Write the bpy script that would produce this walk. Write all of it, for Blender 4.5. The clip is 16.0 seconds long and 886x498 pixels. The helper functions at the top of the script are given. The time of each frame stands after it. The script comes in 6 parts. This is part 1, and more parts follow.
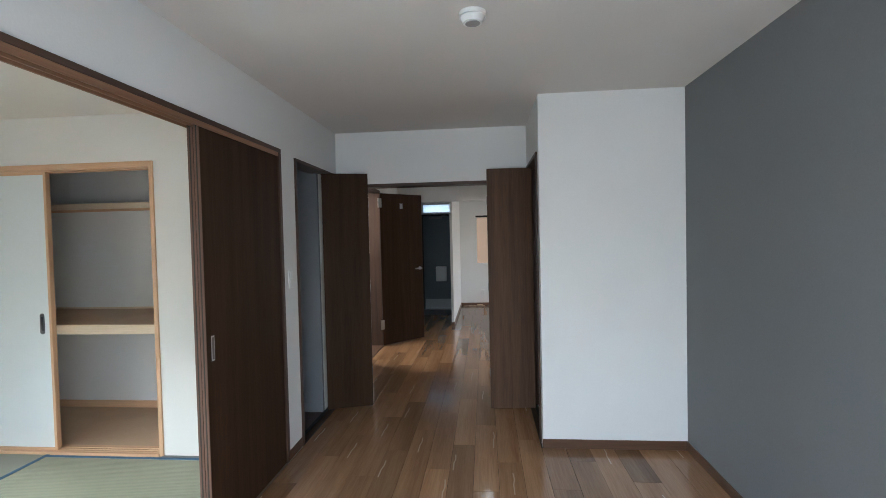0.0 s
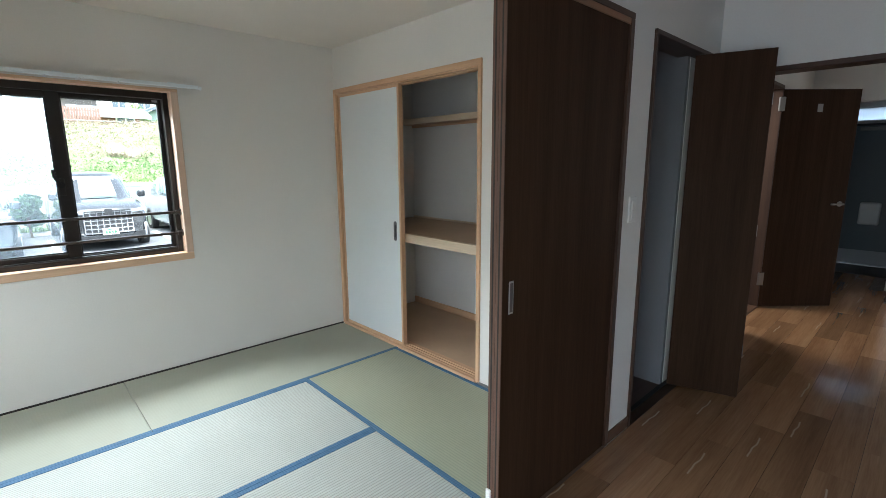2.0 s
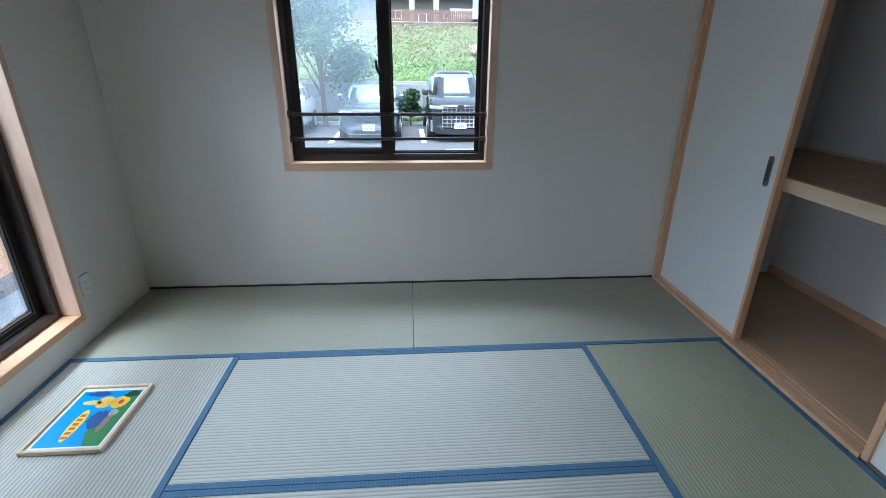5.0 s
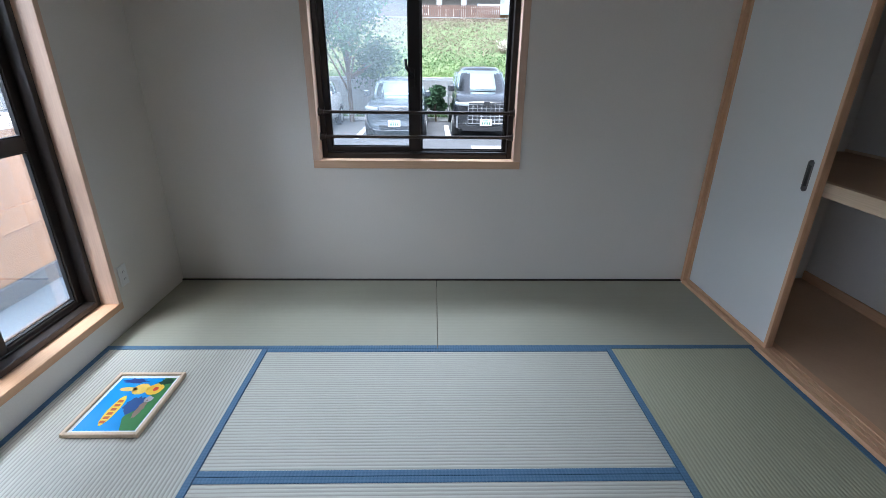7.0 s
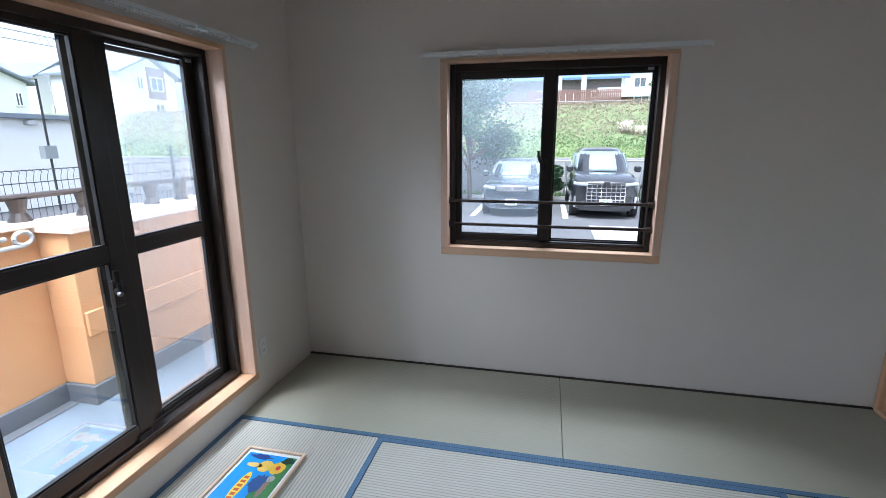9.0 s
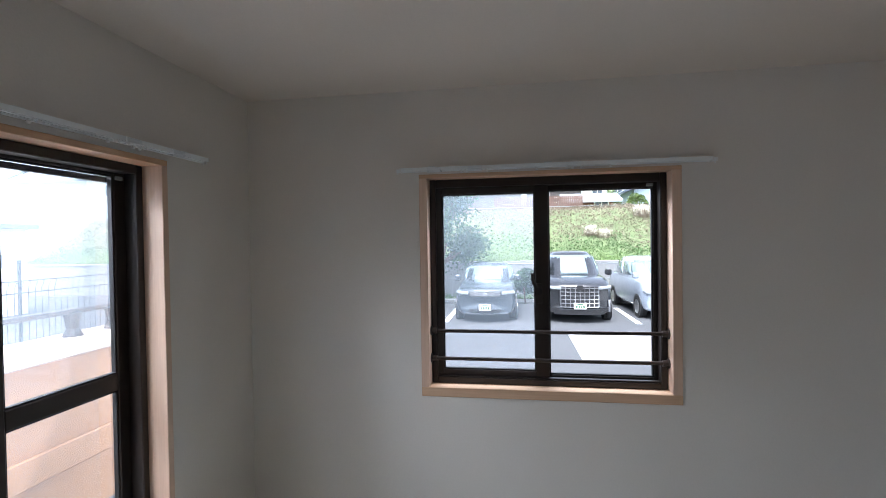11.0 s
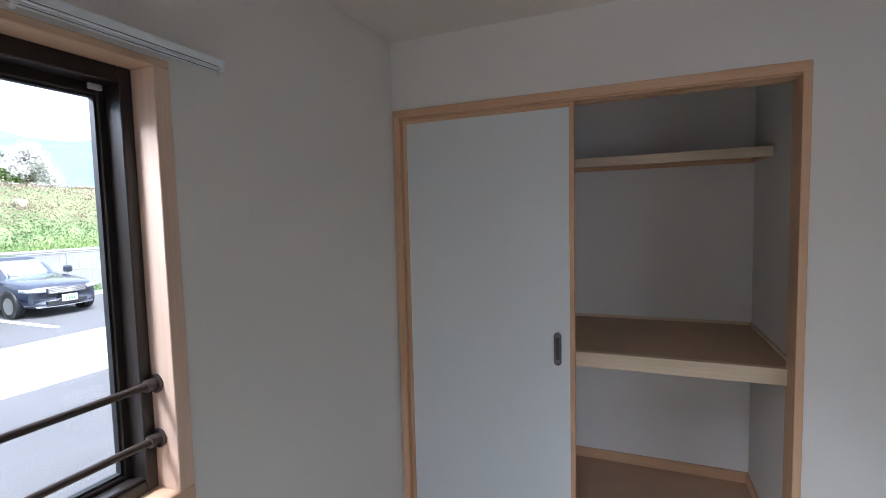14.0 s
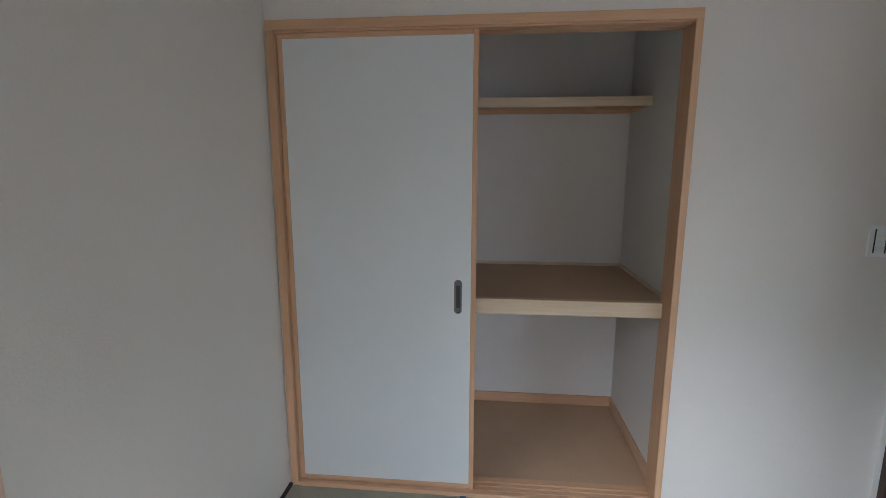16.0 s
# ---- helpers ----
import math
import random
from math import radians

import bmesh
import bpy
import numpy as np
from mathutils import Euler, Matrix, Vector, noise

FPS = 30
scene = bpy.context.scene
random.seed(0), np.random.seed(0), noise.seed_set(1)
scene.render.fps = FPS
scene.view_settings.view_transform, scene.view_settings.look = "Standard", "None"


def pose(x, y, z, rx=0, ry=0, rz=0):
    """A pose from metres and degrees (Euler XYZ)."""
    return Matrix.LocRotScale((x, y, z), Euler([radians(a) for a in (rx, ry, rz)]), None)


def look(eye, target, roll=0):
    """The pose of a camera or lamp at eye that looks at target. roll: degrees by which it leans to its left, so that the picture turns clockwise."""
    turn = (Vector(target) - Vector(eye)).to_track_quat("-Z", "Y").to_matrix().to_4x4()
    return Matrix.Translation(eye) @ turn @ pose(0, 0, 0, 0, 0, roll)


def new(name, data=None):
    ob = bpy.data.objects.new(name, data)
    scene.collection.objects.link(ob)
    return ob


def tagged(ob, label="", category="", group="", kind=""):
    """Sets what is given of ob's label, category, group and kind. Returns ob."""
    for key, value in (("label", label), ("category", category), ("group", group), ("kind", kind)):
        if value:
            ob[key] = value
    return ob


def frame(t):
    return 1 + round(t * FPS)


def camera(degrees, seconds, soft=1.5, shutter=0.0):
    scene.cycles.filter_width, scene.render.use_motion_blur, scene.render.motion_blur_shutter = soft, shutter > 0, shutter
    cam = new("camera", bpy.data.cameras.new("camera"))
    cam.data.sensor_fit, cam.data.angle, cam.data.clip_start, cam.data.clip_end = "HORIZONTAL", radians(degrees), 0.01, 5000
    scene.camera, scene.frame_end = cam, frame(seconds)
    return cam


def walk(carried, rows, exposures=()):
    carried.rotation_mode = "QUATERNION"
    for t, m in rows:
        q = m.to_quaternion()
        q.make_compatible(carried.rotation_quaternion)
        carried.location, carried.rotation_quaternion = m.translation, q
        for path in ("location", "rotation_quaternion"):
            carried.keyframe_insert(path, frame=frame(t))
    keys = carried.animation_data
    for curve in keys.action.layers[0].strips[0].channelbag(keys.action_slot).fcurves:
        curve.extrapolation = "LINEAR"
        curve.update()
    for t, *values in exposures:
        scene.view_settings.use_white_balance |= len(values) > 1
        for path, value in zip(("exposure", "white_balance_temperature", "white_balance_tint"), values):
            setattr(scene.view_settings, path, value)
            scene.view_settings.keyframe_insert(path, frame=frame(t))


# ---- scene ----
cam = camera(87.3, 16.0, 0.7)
PATH = [
    (0, (0.16, 0.728, 1.419), (-0.02, 2.719, 1.364), -1.3),
    (0.5, (0.176, 0.913, 1.407), (-0.129, 2.885, 1.28), -1.8),
    (1, (0.09, 1.122, 1.39), (-0.53, 3.011, 1.171), -1.8),
    (1.5, (-0.069, 1.324, 1.387), (-1.091, 3.018, 1.095), -0.3),
    (2, (-0.15, 1.545, 1.384), (-1.578, 2.895, 1.015), -0.3),
    (2.5, (-0.28, 1.706, 1.372), (-1.907, 2.796, 0.965), 0.1),
    (3, (-0.443, 1.816, 1.383), (-2.206, 2.65, 0.943), 0.1),
    (3.5, (-0.579, 1.914, 1.358), (-2.431, 2.441, 0.817), 0.1),
    (4, (-0.69, 1.96, 1.347), (-2.567, 2.263, 0.726), 0.4),
    (4.5, (-0.783, 1.962, 1.333), (-2.65, 2.178, 0.65), 0.4),
    (5, (-0.826, 1.951, 1.334), (-2.679, 2.09, 0.595), 0.5),
    (7.5, (-0.824, 1.916, 1.359), (-2.688, 1.927, 0.634), 0.6),
    (8, (-0.81, 1.88, 1.369), (-2.726, 1.839, 0.794), 0.5),
    (8.5, (-0.828, 1.85, 1.386), (-2.752, 1.664, 0.872), 0.3),
    (9, (-0.919, 1.83, 1.416), (-2.819, 1.406, 0.958), -0.3),
    (9.2, (-0.946, 1.834, 1.396), (-2.832, 1.31, 0.985), -0.7),
    (11.3, (-1.419, 1.683, 1.523), (-3.408, 1.487, 1.599), -0.4),
    (11.5, (-1.498, 1.7, 1.511), (-3.496, 1.669, 1.589), -0.2),
    (12, (-1.729, 1.614, 1.507), (-3.656, 2.146, 1.553), -0.6),
    (12.5, (-1.956, 1.63, 1.496), (-3.66, 2.677, 1.504), -1.0),
    (13, (-2.184, 1.646, 1.483), (-3.608, 3.05, 1.466), -1.0),
    (13.5, (-2.389, 1.616, 1.477), (-3.467, 3.3, 1.435), -1.1),
    (14, (-2.546, 1.633, 1.459), (-3.308, 3.477, 1.321), -1.4),
    (14.5, (-2.652, 1.723, 1.438), (-3.207, 3.634, 1.236), -0.8),
    (15, (-2.699, 1.75, 1.432), (-3.105, 3.69, 1.159), -0.3),
    (15.5, (-2.725, 1.77, 1.403), (-3.003, 3.726, 1.087), 0.0),
    (16, (-2.732, 1.778, 1.403), (-2.921, 3.739, 1.061), 0.1),
]
EXPOSURES = [(0, 3.55, 5900, 4), (1.5, 3.32, 6100, 5), (3.0, 2.7, 5350, 1), (5, 2.2, 5300, 7), (8, 2.13, 5700, 13), (9.2, 2.08, 5700, 14), (11.3, 2.14, 5900, 15), (13, 1.92, 5500, 11), (14, 2.47, 5850, 16), (16, 2.7, 5900, 12)]
walk(cam, [(t, look(eye, target, roll)) for t, eye, target, roll in PATH], EXPOSURES)

# ---- world, sun, exposure ----
world = bpy.data.worlds.new("overcast_sky")
scene.world = world
world.use_nodes = True
wt = world.node_tree
sky = wt.nodes.new("ShaderNodeTexSky")
sky.sky_type = "NISHITA"
sky.sun_disc = False
sky.sun_elevation = radians(65)
sky.sun_rotation = radians(90)
sky.air_density, sky.dust_density, sky.ozone_density = 1.0, 4.0, 1.0
grey_sky = wt.nodes.new("ShaderNodeHueSaturation")
grey_sky.inputs["Saturation"].default_value = 0.45
wt.links.new(sky.outputs[0], grey_sky.inputs["Color"])
wt.links.new(grey_sky.outputs[0], wt.nodes["Background"].inputs["Color"])
wt.nodes["Background"].inputs["Strength"].default_value = 0.15

sun_data = bpy.data.lights.new("sun", "SUN")
sun_data.energy, sun_data.angle, sun_data.color = 1.5, radians(40), (1.0, 0.98, 0.95)
sun_lamp = new("sun", sun_data)
sun_lamp.matrix_world = look((0, 0, 30), (-9, 2, 10))


def area_lamp(name, eye, target, sx, sy, watts, colour=(1, 1, 1)):
    data = bpy.data.lights.new(name, "AREA")
    data.shape, data.size, data.size_y, data.energy, data.color = "RECTANGLE", sx, sy, watts, colour
    ob = new(name, data)
    ob.matrix_world = look(eye, target)
    return ob


# daylight in the living room's balcony window, behind the start of the walk
area_lamp("living_window_light", (0.25, 0.16, 1.1), (0.55, 2.6, -0.7), 1.9, 1.7, 3.3, (0.70, 0.86, 1.0))
# added fill in an unseen side opening of the far room, and the lit washroom
area_lamp("dining_fill_light", (2.52, 8.9, 1.3), (0.0, 9.3, 1.1), 1.2, 1.0, 0.7, (1.0, 0.98, 0.92))
area_lamp("washroom_light", (-1.9, 6.2, 2.1), (-1.9, 6.2, 0.0), 0.4, 0.4, 3.2, (1.0, 0.93, 0.84))

# added lamps, unseen above the two window heads, to brighten the rush-mat room
area_lamp("balcony_window_fill", (-2.58, -0.62, 2.17), (-2.50, 1.5, 0.45), 1.25, 0.36, 24, (0.88, 0.94, 1.0))
area_lamp("west_window_fill", (-4.26, 1.84, 2.17), (-2.4, 1.84, 0.2), 1.05, 0.34, 14, (0.88, 0.94, 1.0))

# ---- materials ----


def shader(name, colour, rough=0.6, metal=0.0, spec=0.5):
    m = bpy.data.materials.new(name)
    m.use_nodes = True
    b = m.node_tree.nodes["Principled BSDF"]
    b.inputs["Base Color"].default_value = (*colour, 1)
    b.inputs["Roughness"].default_value = rough
    b.inputs["Metallic"].default_value = metal
    b.inputs["Specular IOR Level"].default_value = spec
    return m


def coords(m, scale=(1, 1, 1), turn=0.0):
    t = m.node_tree
    c = t.nodes.new("ShaderNodeTexCoord")
    p = t.nodes.new("ShaderNodeMapping")
    p.inputs["Scale"].default_value = scale
    p.inputs["Rotation"].default_value = (0, 0, turn)
    t.links.new(c.outputs["Object"], p.inputs["Vector"])
    return p.outputs["Vector"]


def noise_node(m, vec, scale, detail=4.0, rough=0.55):
    n = m.node_tree.nodes.new("ShaderNodeTexNoise")
    n.inputs["Scale"].default_value = scale
    n.inputs["Detail"].default_value = detail
    n.inputs["Roughness"].default_value = rough
    m.node_tree.links.new(vec, n.inputs["Vector"])
    return n.outputs["Fac"]


def ramp(m, fac, stops):
    r = m.node_tree.nodes.new("ShaderNodeValToRGB")
    els = r.color_ramp.elements
    while len(els) < len(stops):
        els.new(0.5)
    for e, (at, colour) in zip(els, stops):
        e.position, e.color = at, (*colour, 1)
    m.node_tree.links.new(fac, r.inputs["Fac"])
    return r.outputs["Color"]


def mix(m, fac, a, b, mode="MIX"):
    t = m.node_tree
    n = t.nodes.new("ShaderNodeMix")
    n.data_type, n.blend_type = "RGBA", mode
    for value, sock in ((fac, n.inputs[0]), (a, n.inputs[6]), (b, n.inputs[7])):
        if isinstance(value, bpy.types.NodeSocket):
            t.links.new(value, sock)
        elif isinstance(value, tuple):
            sock.default_value = (*value, 1)
        else:
            sock.default_value = value
    return n.outputs[2]


def set_input(m, key, sock):
    m.node_tree.links.new(sock, m.node_tree.nodes["Principled BSDF"].inputs[key])


def bump(m, height, strength, distance=0.002):
    t = m.node_tree
    n = t.nodes.new("ShaderNodeBump")
    n.inputs["Strength"].default_value = strength
    n.inputs["Distance"].default_value = distance
    t.links.new(height, n.inputs["Height"])
    t.links.new(n.outputs["Normal"], t.nodes["Principled BSDF"].inputs["Normal"])


def scaled(c, k):
    return tuple(v * k for v in c)


def mottled(name, colour, rough=0.7, amount=0.06, coarse=1.2, fine=60.0, relief=0.15, depth=0.002, spec=0.4, metal=0.0):
    """A painted, plastered or cast surface: soft stains, fine grain and a little relief."""
    m = shader(name, colour, rough, metal, spec)
    v = coords(m)
    big = noise_node(m, v, coarse, 3)
    small = noise_node(m, v, fine, 3, 0.65)
    c = ramp(m, big, [(0.3, scaled(colour, 1 - amount)), (0.7, scaled(colour, 1 + amount))])
    c = mix(m, 0.35, c, ramp(m, small, [(0.3, scaled(colour, 1 - amount)), (0.7, scaled(colour, 1 + amount))]))
    set_input(m, "Base Color", c)
    bump(m, small, relief, depth)
    return m


def wood(name, dark, light, axis="z", rough=0.45, relief=0.08, vary=0.0, streak=9.0, spec=0.4, pale=None):
    """Straight-grained timber or its printed film, with the grain along one axis."""
    m = shader(name, dark, rough, 0, spec)
    s = {"x": (0.9, 22, 22), "y": (22, 0.9, 22), "z": (22, 22, 0.9)}[axis]
    v = coords(m, s)
    t = m.node_tree
    if vary:
        info = t.nodes.new("ShaderNodeObjectInfo")
        shift = t.nodes.new("ShaderNodeVectorMath")
        shift.operation = "MULTIPLY_ADD"
        t.links.new(info.outputs["Random"], shift.inputs[0])
        shift.inputs[1].default_value = (37.0, 41.0, 53.0)
        t.links.new(v, shift.inputs[2])
        v = shift.outputs[0]
    grain = noise_node(m, v, streak / 9.0, 6, 0.62)
    fine = noise_node(m, v, 7.0, 3, 0.6)
    c = ramp(m, grain, [(0.3, dark), (0.68, light)])
    c = mix(m, 0.22, c, ramp(m, fine, [(0.35, scaled(dark, 0.75)), (0.65, light)]))
    if pale:
        wide = noise_node(m, coords(m, tuple(k * 0.16 for k in s)), 1.3, 2)
        c = mix(m, ramp(m, wide, [(0.52, (0, 0, 0)), (0.66, (0.5, 0.5, 0.5))]), c, pale)
    if vary:
        tone = ramp(m, info.outputs["Random"], [(0.0, (1 - vary,) * 3), (1.0, (1 + vary,) * 3)])
        c = mix(m, 1.0, c, tone, "MULTIPLY")
    set_input(m, "Base Color", c)
    bump(m, fine, relief, 0.001)
    return m


def wallpaper(name, colour, amount=0.045):
    """Embossed vinyl wallpaper: a fine woven relief with faint seams of tone."""
    m = mottled(name, colour, 0.85, amount, 0.9, 110.0, 0.55, 0.0014, 0.25)
    return m


WALL = wallpaper("wallpaper_white", (0.78, 0.775, 0.755))
WALL_JP = wallpaper("wallpaper_offwhite", (0.745, 0.705, 0.645))
WALL_GREY = wallpaper("wallpaper_grey", (0.190, 0.196, 0.200), 0.07)
WALL_CLOSET = wallpaper("wallpaper_closet", (0.755, 0.73, 0.685))
CEIL = wallpaper("ceiling_paper", (0.69, 0.665, 0.63))
CEIL_JP = wallpaper("ceiling_paper_beige", (0.76, 0.69, 0.615))
WALNUT = wood("walnut_film", (0.026, 0.0132, 0.0072), (0.062, 0.032, 0.018), "z", 0.55, spec=0.07, streak=5)
WALNUT_TRIM = wood("walnut_trim", (0.040, 0.020, 0.014), (0.085, 0.044, 0.028), "z", 0.45)
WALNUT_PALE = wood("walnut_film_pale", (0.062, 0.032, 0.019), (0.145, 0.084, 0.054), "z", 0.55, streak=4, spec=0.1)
WALNUT_EDGE = wood("walnut_edge", (0.09, 0.046, 0.029), (0.15, 0.082, 0.054), "z", 0.5)
WALNUT_H = wood("walnut_head", (0.042, 0.021, 0.014), (0.09, 0.047, 0.030), "y", 0.45)
PINE_Z = wood("pale_spruce_upright", (0.60, 0.35, 0.195), (0.70, 0.44, 0.265), "z", 0.55)
PINE_X = wood("pale_spruce_rail", (0.60, 0.35, 0.195), (0.70, 0.44, 0.265), "x", 0.55)
PINE_Y = wood("pale_spruce_sill", (0.62, 0.395, 0.245), (0.72, 0.485, 0.315), "y", 0.5)
# paler spruce copy: the window's light on the lining is in its colour
PINE_LIT = wood("pale_spruce_lit_lining", (0.66, 0.45, 0.32), (0.76, 0.555, 0.415), "z", 0.5, 0.04)
PINE_FACE = wood("pale_spruce_face", (0.60, 0.45, 0.29), (0.74, 0.59, 0.42), "x", 0.55)
PLY = mottled("closet_plywood", (0.52, 0.35, 0.222), 0.55, 0.09, 3.5, 70, 0.06, 0.001, 0.35)
FLOOR_WOOD = wood("floorboard", (0.205, 0.100, 0.048), (0.355, 0.202, 0.108), "y", 0.13, 0.03, 0.32, 4, 0.5, (0.34, 0.225, 0.14))


def add_sapwood(m, share=0.45):
    """A thin wavering pale line along some boards, as sapwood gives."""
    t = m.node_tree
    xyz = t.nodes.new("ShaderNodeSeparateXYZ")
    t.links.new(coords(m), xyz.inputs[0])
    info = t.nodes.new("ShaderNodeObjectInfo")

    def calc(op, a, b):
        n = t.nodes.new("ShaderNodeMath")
        n.operation = op
        for value, sock in ((a, n.inputs[0]), (b, n.inputs[1])):
            if isinstance(value, bpy.types.NodeSocket):
                t.links.new(value, sock)
            else:
                sock.default_value = value
        return n.outputs[0]

    wave = noise_node(m, coords(m, (0.01, 3.0, 0.01)), 1.0, 3)
    line = calc("ADD", xyz.outputs[0], calc("MULTIPLY", wave, 0.05))
    off = calc("ABSOLUTE", calc("SUBTRACT", line, calc("SUBTRACT", calc("MULTIPLY", info.outputs["Random"], 0.15), 0.050)), 0.0)
    near = calc("MAXIMUM", calc("SUBTRACT", 1.0, calc("DIVIDE", off, 0.0052)), 0.0)
    near = calc("MINIMUM", calc("MULTIPLY", near, 1.6), 1.0)
    ends = calc("GREATER_THAN", noise_node(m, coords(m, (0.3, 1.3, 0.3)), 1.0, 1), 0.50)
    some = calc("LESS_THAN", calc("FRACT", calc("MULTIPLY", info.outputs["Random"], 7.31), 0.0), share)
    mask = calc("MULTIPLY", calc("MULTIPLY", near, ends), calc("MULTIPLY", some, 0.5))
    old = t.nodes["Principled BSDF"].inputs["Base Color"].links[0].from_socket
    set_input(m, "Base Color", mix(m, mask, old, (0.58, 0.46, 0.34)))


add_sapwood(FLOOR_WOOD)
FUSUMA = mottled("sliding_door_paper", (0.70, 0.715, 0.70), 0.8, 0.02, 1.5, 180, 0.25, 0.001, 0.25)
BRONZE = mottled("bronze_aluminium", (0.020, 0.014, 0.011), 0.36, 0.15, 3, 90, 0.03, 0.001, 0.5)
BAR_METAL = mottled("dark_bar_metal", (0.045, 0.032, 0.026), 0.32, 0.1, 3, 60, 0.03, 0.001, 0.5)
RUBBER = shader("black_rubber", (0.012, 0.012, 0.012), 0.7)
STEEL = shader("brushed_steel", (0.52, 0.52, 0.52), 0.32, 1.0)
STEEL_DARK = shader("dull_steel", (0.20, 0.19, 0.185), 0.42, 0.9)
ALU = mottled("anodised_aluminium", (0.70, 0.745, 0.745), 0.4, 0.05, 8, 90, 0.05, 0.001, 0.5, 0.0)
PLASTIC = shader("white_plastic", (0.78, 0.78, 0.76), 0.35)
PLASTIC_GREY = shader("grey_plastic", (0.35, 0.36, 0.37), 0.4)
HEM = None
PULL_SHADE = shader("pull_recess_shade", (0.07, 0.068, 0.066), 0.45, 0.6)
GROOVE = shader("shadow_gap", (0.03, 0.022, 0.016), 0.8)


def tatami(name, colour, axis, depth=0.24, relief=0.75):
    """Woven rush: ribs along one axis, fine cross weave and faded patches."""
    m = shader(name, colour, 0.55, 0, 0.35)
    t = m.node_tree
    v = coords(m)
    w = t.nodes.new("ShaderNodeTexWave")
    w.wave_type, w.bands_direction, w.wave_profile = "BANDS", "X" if axis == "y" else "Y", "SIN"
    w.inputs["Scale"].default_value = 0.3125 / 0.0155 * 1.005
    w.inputs["Distortion"].default_value = 0.6
    w.inputs["Detail"].default_value = 1.0
    w.inputs["Detail Scale"].default_value = 0.4
    t.links.new(v, w.inputs["Vector"])
    rib = w.outputs["Fac"]
    fibre = noise_node(m, coords(m, (400, 14, 1) if axis == "y" else (14, 400, 1)), 1.0, 3)
    patch = noise_node(m, v, 2.2, 3)
    # depth darkens the colour between ribs, painting in the groove shade
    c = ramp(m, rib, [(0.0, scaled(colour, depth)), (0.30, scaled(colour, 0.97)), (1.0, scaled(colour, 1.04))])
    c = mix(m, 0.3, c, ramp(m, fibre, [(0.3, scaled(colour, 0.8)), (0.7, scaled(colour, 1.15))]))
    c = mix(m, 0.35, c, ramp(m, patch, [(0.3, scaled(colour, 0.9)), (0.7, scaled(colour, 1.08))]))
    set_input(m, "Base Color", c)
    bump(m, rib, relief, 0.0022)
    return m


# one rush matting; the tints paint in each mat's sheen by rib direction
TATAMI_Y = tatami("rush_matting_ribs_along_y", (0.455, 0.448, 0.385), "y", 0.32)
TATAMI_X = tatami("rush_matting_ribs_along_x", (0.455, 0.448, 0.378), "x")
TATAMI_SHEEN_OLIVE = tatami("rush_matting_sheen_olive", (0.335, 0.33, 0.23), "x", 0.68, 0.4)
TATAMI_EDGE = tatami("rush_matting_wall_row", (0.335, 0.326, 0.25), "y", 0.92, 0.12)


def hem_cloth():
    """Blue woven hem with a small lozenge pattern."""
    m = shader("blue_hem_cloth", (0.10, 0.17, 0.30), 0.75)
    v = coords(m, (1, 1, 1), radians(45))
    k = m.node_tree.nodes.new("ShaderNodeTexChecker")
    k.inputs["Scale"].default_value = 110
    k.inputs["Color1"].default_value = (0.042, 0.105, 0.185, 1)
    k.inputs["Color2"].default_value = (0.070, 0.145, 0.235, 1)
    m.node_tree.links.new(v, k.inputs["Vector"])
    c = mix(m, 0.25, k.outputs["Color"], ramp(m, noise_node(m, v, 25, 3), [(0.3, (0.04, 0.095, 0.165)), (0.7, (0.085, 0.165, 0.25))]))
    set_input(m, "Base Color", c)
    return m


HEM = hem_cloth()


def clear_glass(name, tint=(0.97, 0.99, 0.985), rough=0.0):
    m = bpy.data.materials.new(name)
    m.use_nodes = True
    t = m.node_tree
    t.nodes.remove(t.nodes["Principled BSDF"])
    see = t.nodes.new("ShaderNodeBsdfTransparent")
    see.inputs[0].default_value = (*tint, 1)
    gloss = t.nodes.new("ShaderNodeBsdfGlossy")
    gloss.inputs["Roughness"].default_value = rough
    fres = t.nodes.new("ShaderNodeFresnel")
    fres.inputs["IOR"].default_value = 1.45
    half = t.nodes.new("ShaderNodeMath")
    half.operation = "MULTIPLY"
    half.inputs[1].default_value = 0.35
    t.links.new(fres.outputs[0], half.inputs[0])
    both = t.nodes.new("ShaderNodeMixShader")
    t.links.new(half.outputs[0], both.inputs[0])
    t.links.new(see.outputs[0], both.inputs[1])
    t.links.new(gloss.outputs[0], both.inputs[2])
    t.links.new(both.outputs[0], t.nodes["Material Output"].inputs["Surface"])
    return m


def mesh_screen(name, cover=0.20):
    """Insect screen: threads too fine to see, which veil the view with pale grey."""
    m = bpy.data.materials.new(name)
    m.use_nodes = True
    t = m.node_tree
    t.nodes.remove(t.nodes["Principled BSDF"])
    see = t.nodes.new("ShaderNodeBsdfTransparent")
    thread = t.nodes.new("ShaderNodeBsdfDiffuse")
    thread.inputs[0].default_value = (0.62, 0.68, 0.74, 1)
    back = t.nodes.new("ShaderNodeBsdfTranslucent")
    back.inputs[0].default_value = (0.62, 0.68, 0.74, 1)
    cloth = t.nodes.new("ShaderNodeMixShader")
    cloth.inputs[0].default_value = 0.85
    t.links.new(thread.outputs[0], cloth.inputs[1])
    t.links.new(back.outputs[0], cloth.inputs[2])
    both = t.nodes.new("ShaderNodeMixShader")
    both.inputs[0].default_value = cover
    t.links.new(see.outputs[0], both.inputs[1])
    t.links.new(cloth.outputs[0], both.inputs[2])
    t.links.new(both.outputs[0], t.nodes["Material Output"].inputs["Surface"])
    return m


